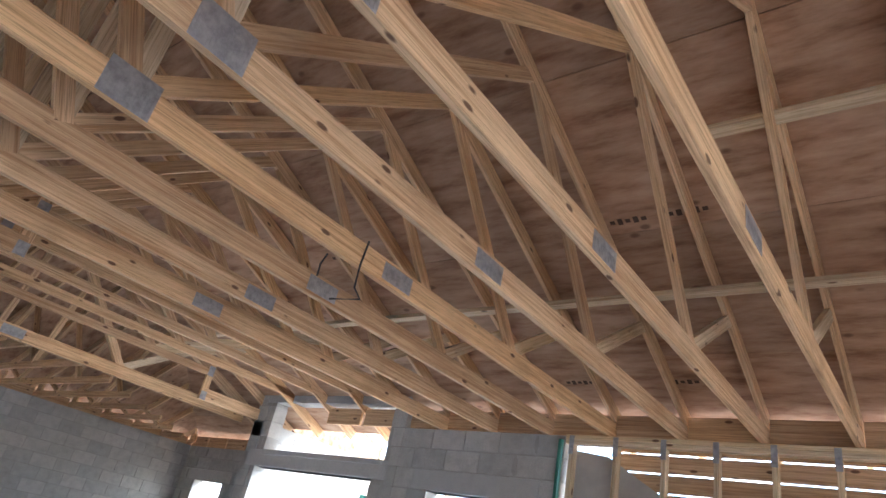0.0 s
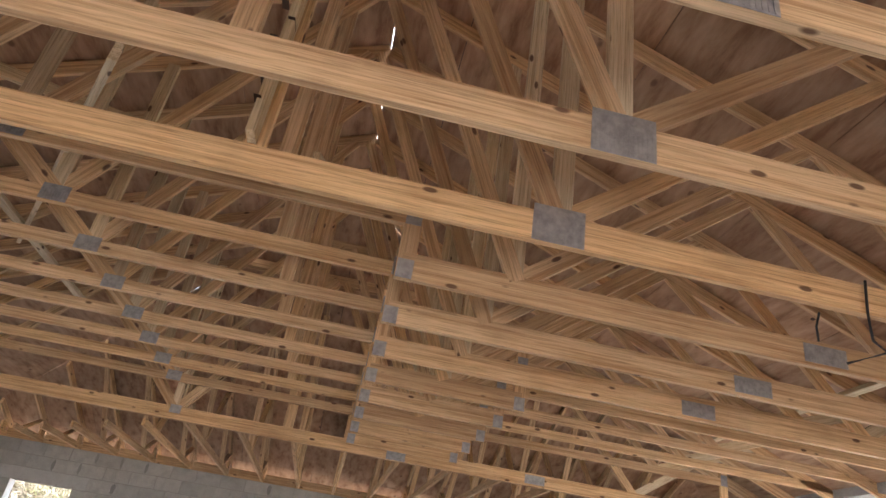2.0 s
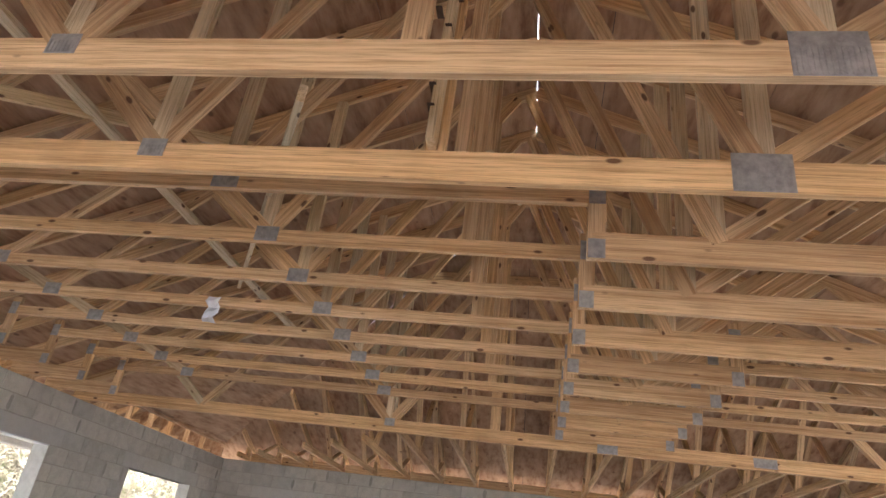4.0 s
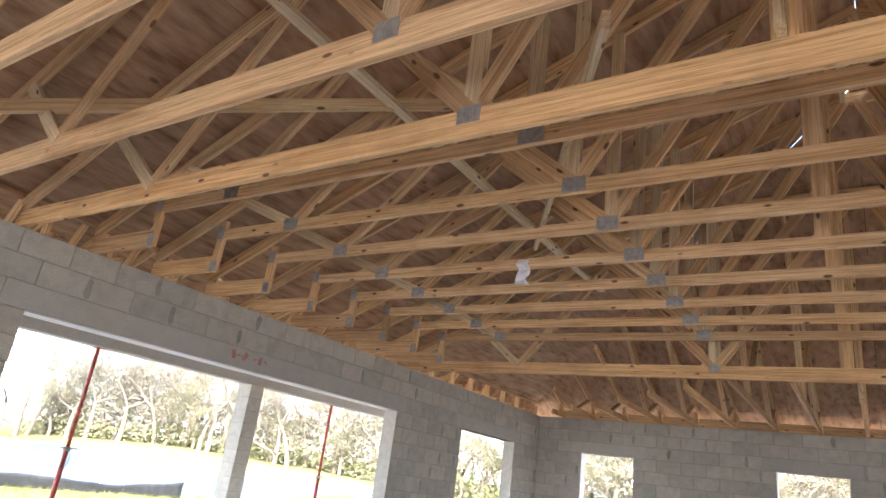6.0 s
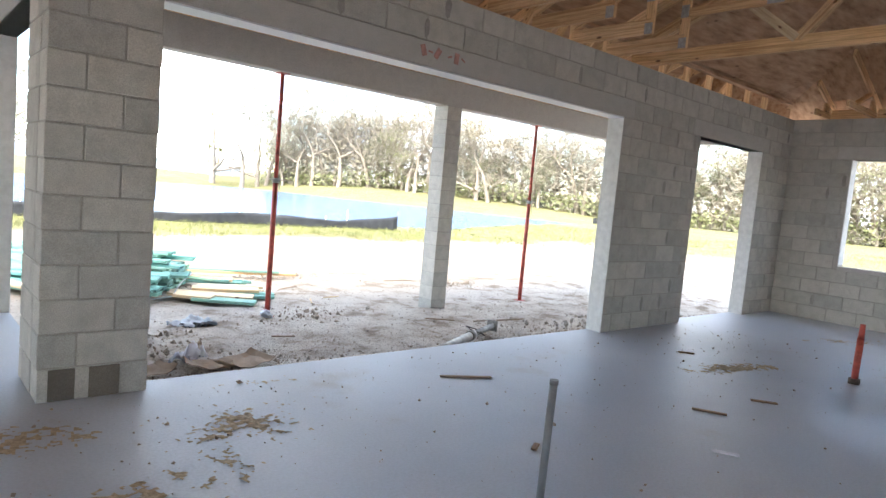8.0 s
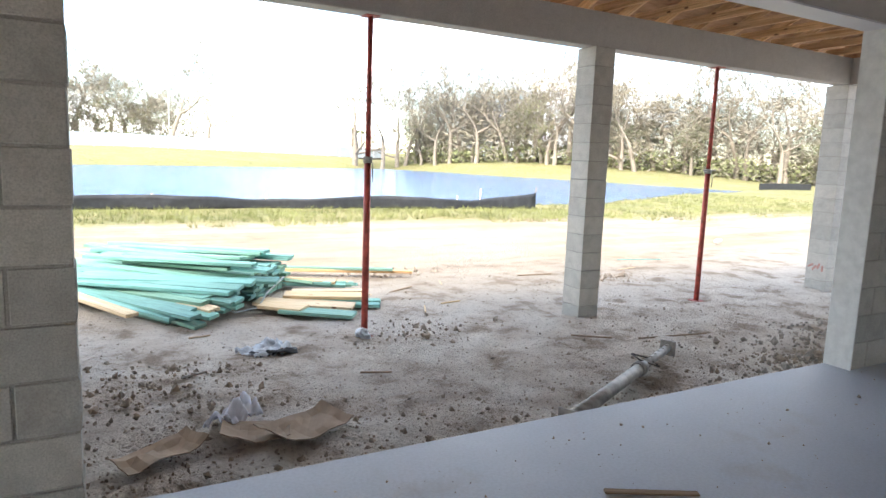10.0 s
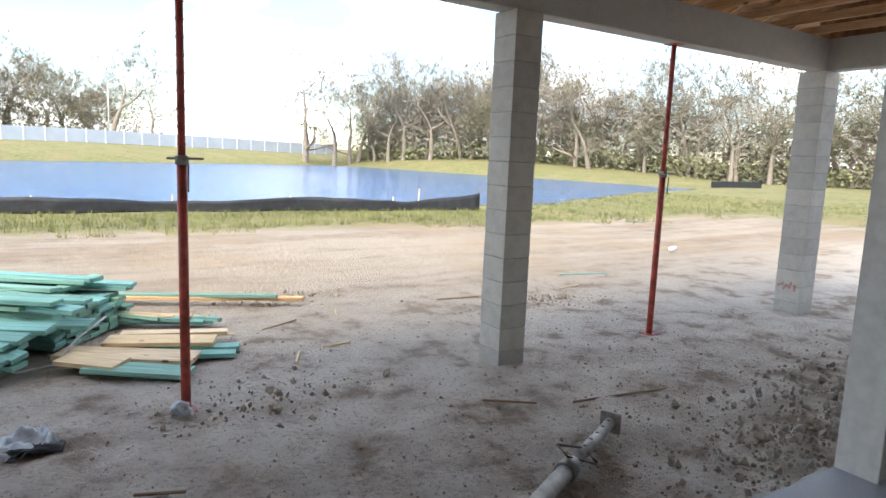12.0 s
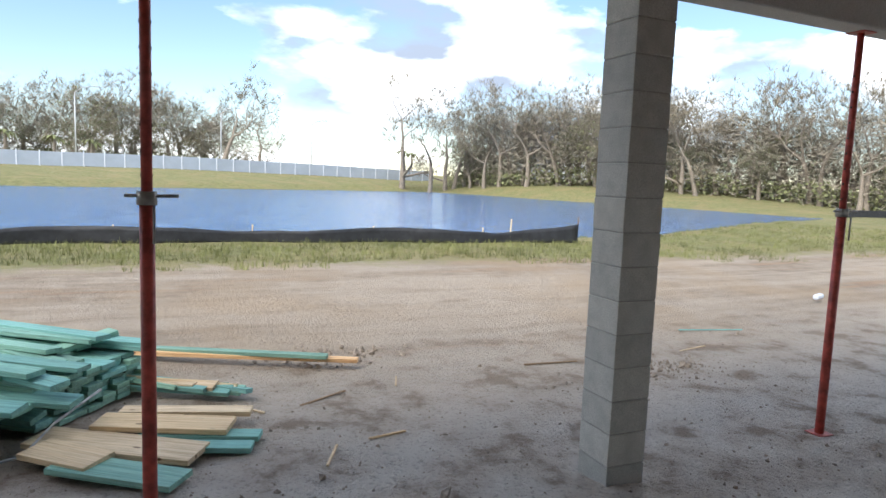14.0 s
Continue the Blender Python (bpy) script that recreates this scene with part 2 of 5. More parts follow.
sand = mixc(n_, l_, ramp(n_, l_, track, [(0.44, (0, 0, 0)), (0.56, grey3(0.7))]), sand, (0.44, 0.36, 0.275))
sand = mixc(n_, l_, ramp(n_, l_, track, [(0.36, grey3(0.6)), (0.44, (0, 0, 0))]), sand, (0.34, 0.21, 0.12))
sand = mixc(n_, l_, ramp(n_, l_, big_, [(0.45, (0, 0, 0)), (0.65, grey3(0.6))]), sand, (0.36, 0.26, 0.16))
lightened_fill = ramp(n_, l_, mid_, [(0.37, (0.29, 0.225, 0.165)), (0.46, (0.53, 0.455, 0.375)), (0.60, (0.66, 0.60, 0.52))])


def edge(axis, lo, hi, wob, src=None):
    """A ragged blend from 0 to 1 along one axis."""
    a, mul, r = n_.new("ShaderNodeMath"), n_.new("ShaderNodeMath"), n_.new("ShaderNodeMapRange")
    mul.operation, a.operation = "MULTIPLY", "ADD"
    mul.inputs[1].default_value = wob
    l_.new(src or mid_, mul.inputs[0])
    l_.new(mul.outputs[0], a.inputs[0])
    l_.new(sep_.outputs[axis], a.inputs[1])
    l_.new(a.outputs[0], r.inputs[0])
    r.inputs[1].default_value, r.inputs[2].default_value = lo + wob / 2, hi + wob / 2
    return r.outputs[0]


c_ = mixc(n_, l_, edge("Y", 3.6, 7.0, 3.0), lightened_fill, sand)
c_ = mixc(n_, l_, ramp(n_, l_, fin_, [(0.36, grey3(0.4)), (0.47, (0, 0, 0))]), c_, (0.19, 0.15, 0.11))
grass = ramp(n_, l_, mid_, [(0.3, (0.13, 0.125, 0.045)), (0.5, (0.20, 0.195, 0.07)), (0.7, (0.27, 0.24, 0.11))])
grass = mixc(n_, l_, ramp(n_, l_, big_, [(0.45, (0, 0, 0)), (0.7, grey3(0.7))]), grass, (0.30, 0.23, 0.11))
c_ = mixc(n_, l_, edge("Y", 11.6, 12.4, 2.6), c_, grass)
east = n_.new("ShaderNodeMath")
east.operation = "MULTIPLY"
l_.new(edge("X", 21, 25, 5.0, big_), east.inputs[0])
l_.new(edge("Y", 1.0, 3.0, 2.0), east.inputs[1])
c_ = mixc(n_, l_, east.outputs[0], c_, grass)
l_.new(c_, b_.inputs["Base Color"])
add_ = n_.new("ShaderNodeMath")
l_.new(mid_, add_.inputs[0])
l_.new(fin_, add_.inputs[1])
bump(n_, l_, b_, add_.outputs[0], 1.0, 0.065)

# rippled pond water, the ripples' light and dark tones painted into the blue
M_WATER, n_, l_, b_ = material("pond_water", 0.12)
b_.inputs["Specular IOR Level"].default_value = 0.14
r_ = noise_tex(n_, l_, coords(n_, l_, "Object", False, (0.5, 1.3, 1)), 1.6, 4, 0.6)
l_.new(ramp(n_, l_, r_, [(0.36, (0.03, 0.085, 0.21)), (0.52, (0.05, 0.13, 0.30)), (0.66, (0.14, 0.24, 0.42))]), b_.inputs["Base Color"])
bump(n_, l_, b_, r_, 0.6, 0.25)

# ---------------------------------------------------------------- building helpers
WORLD_OF = {}
MESHES = {}


def thing(name, at=(0, 0, 0), **tags):
    ob = new(name)
    ob.location = at
    WORLD_OF[ob] = Matrix.Translation(at)
    return tagged(ob, **tags)


def mesh_from(bm, name="mesh"):
    me = bpy.data.meshes.new(name)
    bm.to_mesh(me)
    bm.free()
    return me


def part(name, bm, mat, parent=None, label="", m=None):
    """Links a bmesh or a mesh as one object, at the world pose m, under a thing or a part."""
    me = mesh_from(bm, name) if isinstance(bm, bmesh.types.BMesh) else bm
    if mat and not me.materials:
        me.materials.append(mat)
    ob = new(name, me)
    m = m or Matrix()
    WORLD_OF[ob] = m.copy()
    if parent:
        ob.parent = parent
        ob.matrix_basis = WORLD_OF[parent].inverted() @ m
    else:
        ob.matrix_basis = m
    return tagged(ob, label=label) if label else ob


def box_into(bm, lo, hi, m=None):
    vs = [bm.verts.new((x, y, z)) for x in (lo[0], hi[0]) for y in (lo[1], hi[1]) for z in (lo[2], hi[2])]
    if m:
        for v in vs:
            v.co = m @ v.co
    for f in ((0, 1, 3, 2), (4, 6, 7, 5), (0, 4, 5, 1), (2, 3, 7, 6), (0, 2, 6, 4), (1, 5, 7, 3)):
        bm.faces.new([vs[i] for i in f])


def box_mesh(size, mat, bevel=0.003):
    """A shared box, centred, with slightly broken edges."""
    key = (tuple(round(s, 3) for s in size), mat.name, bevel)
    if key not in MESHES:
        bm = bmesh.new()
        h = [s / 2 for s in size]
        box_into(bm, [-a for a in h], h)
        if bevel:
            bmesh.ops.bevel(bm, geom=bm.edges[:], offset=bevel, segments=1, affect="EDGES")
        MESHES[key] = mesh_from(bm, "box")
        MESHES[key].materials.append(mat)
    return MESHES[key]


def along(p0, p1, up=(0, 0, 1)):
    """A pose at the middle of p0-p1 whose x axis runs along it."""
    p0, p1 = Vector(p0), Vector(p1)
    x = (p1 - p0).normalized()
    z = Vector(up)
    y = z.cross(x)
    y = y.normalized() if y.length > 1e-4 else Vector((0, 1, 0))
    z = x.cross(y)
    r = Matrix((x, y, z)).transposed().to_4x4()
    return Matrix.Translation((p0 + p1) / 2) @ r


def beam(name, p0, p1, wide, high, mat, parent, label="", up=(0, 0, 1), bevel=0.003):
    size = ((Vector(p1) - Vector(p0)).length, wide, high)
    return part(name, box_mesh(size, mat, bevel), mat, parent, label, along(p0, p1, up))


def tube_into(bm, pts, radii, sides=8, cap=True):
    rings = []
    for i, p in enumerate(pts):
        d = (Vector(pts[min(i + 1, len(pts) - 1)]) - Vector(pts[max(i - 1, 0)])).normalized()
        a = d.orthogonal().normalized() if abs(d.z) < 0.99 else Vector((1, 0, 0))
        b = d.cross(a)
        rings.append([bm.verts.new(Vector(p) + radii[i] * (math.cos(q) * a + math.sin(q) * b)) for q in [2 * math.pi * k / sides for k in range(sides)]])
    for r0, r1 in zip(rings, rings[1:]):
        for k in range(sides):
            f = bm.faces.new((r0[k], r0[(k + 1) % sides], r1[(k + 1) % sides], r1[k]))
            f.smooth = sides > 5
    if cap:
        bm.faces.new(rings[0][::-1])
        bm.faces.new(rings[-1])


def tube(name, pts, radii, mat, parent=None, label="", sides=10):
    bm = bmesh.new()
    tube_into(bm, pts, radii if isinstance(radii, (list, tuple)) else [radii] * len(pts), sides)
    return part(name, bm, mat, parent, label)


# ---------------------------------------------------------------- ground, water
WATER = -0.6


def pond_depth(x, y):
    """How far inside the pond a place lies, in metres."""
    near = y - (19.0 + np.maximum(0, x - 13) * 0.43)
    far = (70 + (x + 8) * 0.50 - y) * 0.89
    right = (53 - (y - 44) * 0.21 - x)
    return np.minimum(np.minimum(near, far), right) + 0.8 * np.sin(x * 0.21) * np.cos(y * 0.17)


def ground_height(x, y):
    d = pond_depth(x, y)
    rise = np.clip((y - 6) / 7, 0, 1)
    z = -0.30 + 0.14 * rise * rise * (3 - 2 * rise)
    side = np.clip((x - 11) / 10, 0, 1)
    z = np.maximum(z, -0.3 + 0.2 * side)
    far = np.clip((y - 45) / 30, 0, 1)
    bank = np.clip(-d / 20, 0, 1)
    high = 1.9 + np.clip((x + 10) / 55, 0, 1) * 0.9
    z = np.where(far > 0, z * (1 - far) + (WATER + high * bank ** 0.7) * far, z)
    shore = np.clip((d + 3.0) / 5.0, 0, 1)
    return z * (1 - shore) + (WATER - 1.0) * shore - 0.0


def spaced(spans):
    out = []
    for a, b, step in spans:
        out += list(np.linspace(a, b, max(2, int(round((b - a) / step)) + 1)))[:-1]
    return out + [spans[-1][1]]


gx = np.array(spaced([(-1500, -200, 130), (-200, -40, 12), (-40, -3, 1.5), (-3, 12, 0.07), (12, 40, 0.9), (40, 150, 5), (150, 1500, 130)]))
gy = np.array(spaced([(-1500, -60, 150), (-60, -0.5, 5), (-0.5, 0.15, 0.2), (0.15, 8.5, 0.07), (8.5, 17, 0.35), (17, 130, 2.2), (130, 300, 20), (300, 1500, 150)]))
GX, GY = np.meshgrid(gx, gy, indexing="ij")
GZ = ground_height(GX, GY)
for i, x in enumerate(gx):
    if -4 < x < 13:
        for j, y in enumerate(gy):
            if 0.1 < y < 9.5:
                p = Vector((x, y, 0))
                GZ[i, j] += 0.030 * noise.noise(p * 1.1) + 0.045 * noise.noise(p * 3.3) * max(0, 1 - y / 7) + (0.030 * noise.noise(p * 7) + 0.026 * abs(noise.noise(p * 13))) * max(0.2, 1 - y / 7)
GZ[(GY < 0.25) & (GX < 10.3) & (GX > -7.3)] = -0.42
verts = np.stack([GX, GY, GZ], -1).reshape(-1, 3)
ny = len(gy)
ii, jj = np.meshgrid(np.arange(len(gx) - 1), np.arange(ny - 1), indexing="ij")
q0 = (ii * ny + jj).ravel()
me = bpy.data.meshes.new("ground")
me.from_pydata(verts.tolist(), [], np.stack([q0, q0 + ny, q0 + ny + 1, q0 + 1], -1).tolist())
me.materials.append(M_GROUND)
for p in me.polygons:
    p.use_smooth = True
ground = tagged(new("ground", me), "uneven sandy building plot running into rough grass", "ground", kind="structure")


def ground_z(x, y):
    hit, place, _, _ = ground.ray_cast((x, y, 40), (0, 0, -1))
    return place.z if hit else -0.3


bm = bmesh.new()
vs = [bm.verts.new(p) for p in ((-150, 14, WATER), (58, 14, WATER), (75, 130, WATER), (-150, 130, WATER))]
bm.faces.new(vs)
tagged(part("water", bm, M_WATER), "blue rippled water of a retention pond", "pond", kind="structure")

# ---------------------------------------------------------------- slab
bm = bmesh.new()
box_into(bm, (-7.2, -13.5, -0.5), (10.28, 0.2, 0))
box_into(bm, (-7.2, 0.2, -0.5), (0.2, 3.15, 0))
floor = tagged(part("floor", bm, M_SLAB), "smooth bluish-grey concrete slab with sandy dust", "floor", kind="structure")

# ---------------------------------------------------------------- block walls
COURSE, THICK, TOP = 0.2032, 0.2, 3.048


M_SMEAR = concrete("dark_mortar_smear", (0.36, 0.35, 0.325), 0.95, True, 0.5, 0.8)
SMEARS = []
for k in range(6):
    rs, bm = random.Random(70 + k), bmesh.new()
    w, h = rs.uniform(0.022, 0.045), rs.uniform(0.07, 0.105)
    ring = [(w * math.cos(q) * rs.uniform(0.6, 1.15), h * math.copysign(abs(math.sin(q)) ** 0.5, math.sin(q)) * rs.uniform(0.8, 1.05)) for q in [2 * math.pi * i / 14 for i in range(14)]]
    f0, f1 = [[bm.verts.new((a * sc, yy, c * sc)) for a, c in ring] for yy, sc in ((0, 1.0), (-0.004, 0.8))]
    bm.faces.new(f1)
    for i in range(14):
        bm.faces.new((f0[i], f0[(i + 1) % 14], f1[(i + 1) % 14], f1[i]))
    SMEARS.append(mesh_from(bm, "mortar_smear"))
    SMEARS[-1].materials.append(M_SMEAR)


def block_wall(name, label, origin, yaw, length, openings=(), top=TOP, near=(0, 99), lintels=True, bottom=0.0):
    """A wall of concrete blocks: x along it from the origin, its inner face at local y = 0, its thickness towards +y.
    openings: (x0, x1, z0, z1). near: the stretch whose blocks are pieces of their own."""
    frame_m = pose(*origin, 0, 0, yaw)
    xs = sorted({0, length, *[v for o in openings for v in o[:2]]})
    zs = sorted({bottom, top, *[v for o in openings for v in o[2:]]})
    bm = bmesh.new()
    for x0, x1 in zip(xs, xs[1:]):
        for z0, z1 in zip(zs, zs[1:]):
            if not any(o[0] < (x0 + x1) / 2 < o[1] and o[2] < (z0 + z1) / 2 < o[3] for o in openings):
                e0 = 0.006 if any(abs(o[1] - x0) < 1e-4 for o in openings) or x0 == 0 else 0
                e1 = 0.006 if any(abs(o[0] - x1) < 1e-4 for o in openings) or x1 == length else 0
                box_into(bm, (x0 + e0, 0.007, z0), (x1 - e1, THICK - 0.007, z1 - (0.004 if z1 == top else 0)))
    wall = part(name, bm, M_MORTAR, None, "", frame_m)
    tagged(wall, label, "wall", kind="structure")
    solid = list(openings)
    if lintels:
        for o in openings:
            a, b = max(0, o[0] - 0.2), min(length, o[1] + 0.2)
            if o[3] + 0.01 < top:
                part("lintel", box_mesh((b - a, THICK + 0.004, 0.2), M_LINTEL, 0.006), M_LINTEL, wall, "smooth precast lintel",
                     frame_m @ Matrix.Translation(((a + b) / 2, THICK / 2, o[3] + 0.1)))
                solid.append((a, b, o[3], o[3] + COURSE))
            if o[2] > 0.3:
                part("sill", box_mesh((o[1] - o[0], THICK + 0.03, 0.06), M_LINTEL, 0.008), M_LINTEL, wall, "",
                     frame_m @ Matrix.Translation(((o[0] + o[1]) / 2, THICK / 2, o[2] - 0.024)))
    rest, rs = bmesh.new(), random.Random(name)
    count = 0
    for r in range(int(round((top - bottom) / COURSE))):
        z = bottom + (r + 0.5) * COURSE
        s = -0.2032 * (r % 2)
        while s < length:
            spans = [(max(0, s + 0.005), min(length, s + 0.4014))]
            for o in solid:
                if o[2] - 0.06 < z < o[3] + 0.06:
                    spans = [q for a, b in spans for q in ((a, min(b, o[0])), (max(a, o[1]), b)) if q[1] - q[0] > 0.03]
            for a, b in spans:
                if b - a < 0.03:
                    continue
                m = frame_m @ Matrix.Translation(((a + b) / 2, THICK / 2, z))
                if near[0] <= a <= near[1] and count < 300:
                    part("block", box_mesh((b - a, THICK, 0.193), M_BLOCK, 0.004), M_BLOCK, wall, "", m)
                    count += 1
                    if b - a > 0.38 and b < length - 0.1 and rs.random() < 0.3 and not any(o[0] - 0.06 < b < o[1] + 0.06 and o[2] - 0.1 < z < o[3] + 0.1 for o in solid):
                        part("mortar_smear", rs.choice(SMEARS), M_SMEAR, wall, "", frame_m @ Matrix.Translation((b + 0.0025, 0.001, z)))
                else:
                    h = ((b - a) / 2, THICK / 2, 0.0965)
                    box_into(rest, [-k for k in h], h, Matrix.Translation(((a + b) / 2, THICK / 2, z)))
            s += 0.4064
    if rest.verts:
        tagged(part("block_courses", rest, M_BLOCK_FAR, wall, "", frame_m), kind="stuff")
    else:
        rest.free()
    return wall


X1 = 10.09
OPEN_L, OPEN_R = 0.61, 5.51
G = "unpainted grey concrete block wall "
block_wall("wall_north", G + "with a wide opening and a doorway", (0, 0, 0), 0, X1 + 0.2, [(OPEN_L, OPEN_R, 0, 2.44), (7.25, 9.1, 0, 2.44)])
block_wall("wall_east", G + "with two window openings", (X1, 0, 0), -90, 13.3, [(0.88, 1.84, 0.85, 2.44), (4.08, 5.05, 0.85, 2.44)], near=(0, 6.5))
block_wall("wall_pier_return", G + "with an opening beside the corner pier", (0, 2.95, 0), -90, 2.74, [(0.29, 2.34, 0, 2.44)])
# the nook wall's opening is out of view, added to brighten the nook
block_wall("wall_nook", G + "closing the nook", (-7.2, 2.95, 0), 0, 7.4, [(1.2, 4.4, 0, 2.44)], near=(5, 9))
block_wall("wall_entry", G + "with a tall doorway and transom opening", (5.3, -11.1, 0), 180, 2.6, [(0.28, 2.27, 0, 2.49), (0.35, 2.4, 2.69, 3.29)], top=3.454)
block_wall("wall_front", G + "with a window opening", (2.7, -11.1, 0), 180, 1.9, [(0.45, 1.5, 0.85, 2.44)])
block_wall("wall_recess", G + "beside the entry", (5.3, -13.3, 0), 90, 2.2, near=(0, -1))
block_wall("wall_far_front", G + "with a small window opening", (X1 + 0.2, -13.3, 0), 180, 4.99, [(0.71, 1.59, 0.85, 2.44)])
# both openings lie out of view, added to let daylight into the interior
block_wall("wall_west", G + "with two unseen openings added for light", (-7.2, -13.5, 0), 90, 16.65, [(3.0, 7.4, 0, 2.44), (8.4, 12.9, 0, 2.44)], near=(0, -1))
block_wall("wall_front_west", G + "behind the stud framing", (-5.6, -11.1, 0), 180, 1.6, near=(0, -1))

# pale rendered reveals
for name, x, y0, z1, turn in (("jamb", OPEN_R, 0, 2.44, 0), ("jamb", 9.1, 0, 2.44, 0)):
    tagged(part(name, box_mesh((0.012, 0.204, z1), M_JAMB, 0.002), M_JAMB, None, "", Matrix.Translation((x - 0.002, 0.1, z1 / 2))),
           "smooth pale rendered door reveal", "trim", kind="structure")
for y in (-0.88, -4.08):
    tagged(part("jamb", box_mesh((0.204, 0.012, 1.56), M_JAMB, 0.002), M_JAMB, None, "", Matrix.Translation((X1 + 0.1, y - 0.002, 1.66))),
           "smooth pale rendered window reveal", "trim", kind="structure")
tagged(part("jamb", box_mesh((0.204, 0.012, 2.44), M_JAMB, 0.002), M_JAMB, None, "", Matrix.Translation((0.1, 2.655, 1.22))),
       "smooth pale rendered opening reveal", "trim", kind="structure")
# white sheet added below the lintel, its ground-bounce brightness put into the colour
tagged(part("trim", box_mesh((OPEN_R - OPEN_L, 0.2, 0.012), M_WHITE, 0.002), M_WHITE, None, "", Matrix.Translation(((OPEN_L + OPEN_R) / 2, 0.098, 2.433))),
       "white strip added for bounced light under the lintel", "trim", kind="structure")

# ---------------------------------------------------------------- lanai posts and beams
def block_post(x, y, sx, sy, bottom, top, label):
    post = thing("block_post", (x, y, bottom), label=label, category="post", group="lanai posts")
    part("core", box_mesh((sx - 0.012, sy - 0.012, top - bottom), M_MORTAR, 0), M_MORTAR, post, "", Matrix.Translation((x, y, (top + bottom) / 2)))
    z = top
    while z > bottom + 0.02:
        h = min(0.2032, z - bottom)
        part("block", box_mesh((sx, sy, h - 0.008), M_BLOCK, 0.004), M_BLOCK, post, "",
             Matrix.Translation((x + random.uniform(-0.002, 0.002), y + random.uniform(-0.002, 0.002), z - h / 2)))
        z -= 0.2032
    return post


block_post(5.575, 3.06, 0.28, 0.29, -0.42, 2.68, "square grey concrete block post standing on sand")
p2 = block_post(10.29, 3.09, 0.32, 0.32, -0.45, 2.68, "grey block post with orange spray marks near its foot")
for k in range(4):
    part("paint_mark", box_mesh((0.006, 0.03, 0.09), M_MARK, 0.001), M_MARK, p2, "orange spray mark", pose(10.127, 3.0 + 0.06 * k, 0.02 + 0.03 * (k % 2), 20 * k))
for nm, lo, hi in (("lanai_beam", (0.2, 2.96, 2.68), (10.45, 3.16, 3.05)), ("lanai_side_beam", (10.19, 0.2, 2.68), (10.39, 2.96, 3.05))):
    size = [b - a for a, b in zip(lo, hi)]
    tagged(part(nm, box_mesh(size, M_LINTEL, 0.008), M_LINTEL, None, "", Matrix.Translation([(a + b) / 2 for a, b in zip(lo, hi)])),
           "smooth grey concrete beam over the porch", "beam", kind="structure")

# ---------------------------------------------------------------- roof
PITCH = 0.417


def back_z(x, y):
    return 3.30 + PITCH * (0.2 - y)


def front_z(x, y):
    return 3.30 + PITCH * (y + (11.3 if x < 5.3 else 13.5))


def hip_z(x, y):
    return 3.30 + PITCH * (10.29 - x)


def lanai_z(x, y):
    return 3.30 + PITCH * (3.2 - y)


def roof_z(x, y):
    return min(back_z(x, y), front_z(x, y), hip_z(x, y))


def clip(poly, axis, at, keep):
    out = []
    for a, b in zip(poly, poly[1:] + poly[:1]):
        ia, ib = (a[axis] - at) * keep >= 0, (b[axis] - at) * keep >= 0
        if ia:
            out.append(a)
        if ia != ib:
            t = (at - a[axis]) / (b[axis] - a[axis])
            out.append(tuple(p + (q - p) * t for p, q in zip(a, b)))
    return out


def deck(name, label, poly, height, run_axis):
    """Plywood sheets, 2.44 by 1.22 m, over one slope, in staggered rows."""
    bm = bmesh.new()
    cos = 1 / math.hypot(1, PITCH)
    lo = [min(p[k] for p in poly) for k in (0, 1)]
    hi = [max(p[k] for p in poly) for k in (0, 1)]
    up_axis = 1 - run_axis
    row, u = 0, lo[up_axis]
    while u < hi[up_axis]:
        s = lo[run_axis] - 1.22 * (row % 2)
        while s < hi[run_axis]:
            c = poly
            for ax, a, b in ((run_axis, s + 0.003, s + 2.437), (up_axis, u + 0.003, u + 1.22 * cos - 0.003)):
                c = clip(c, ax, a, 1) if len(c) > 2 else c
                c = clip(c, ax, b, -1) if len(c) > 2 else c
            if len(c) > 2:
                under = [bm.verts.new((x, y, height(x, y))) for x, y in c]
                over = [bm.verts.new((x, y, height(x, y) + 0.012)) for x, y in c]
                bm.faces.new(under[::-1])
                bm.faces.new(over)
                for k in range(len(c)):
                    bm.faces.new((under[k], under[(k + 1) % len(c)], over[(k + 1) % len(c)], over[k]))
            s += 2.44
        u += 1.22 * cos
        row += 1
    ob = tagged(part(name, bm, M_PLY), label, "roof", kind="structure")
    bm = bmesh.new()
    for dz in (0.016,):
        bm.faces.new([bm.verts.new((x, y, height(x, y) + dz)) for x, y in poly])
    tagged(part("underlayment", bm, M_BLACK), "black roofing felt over the plywood", "roof", kind="structure")
    return ob


PLYL = "bare brown plywood roof sheathing, underside showing"
deck("roof_back", PLYL, [(-7.5, 0.2), (10.29, 0.2), (4.545, -5.546), (-7.5, -5.546)], back_z, 0)
deck("roof_front", PLYL, [(-7.5, -5.551), (4.54, -5.551), (5.3, -6.31), (5.3, -11.75), (-7.5, -11.75)], lambda x, y: 3.30 + PITCH * (y + 11.3), 0)
deck("roof_front_ext", PLYL, [(5.3, -8.51), (10.84, -14.05), (5.3, -14.05)], lambda x, y: 3.30 + PITCH * (y + 13.5), 0)
deck("roof_hip", PLYL, [(10.84, 0.75), (4.57, -5.545), (5.3, -6.31), (5.3, -8.51), (10.84, -14.05)], hip_z, 1)
deck("roof_lanai", PLYL, [(-7.5, 0.2), (10.84, 0.2), (10.84, 3.75), (-7.5, 3.75)], lanai_z, 0)
bm = bmesh.new()
box_into(bm, (-7.36, -11.3, 3.05), (-7.34, 3.2, 5.7))
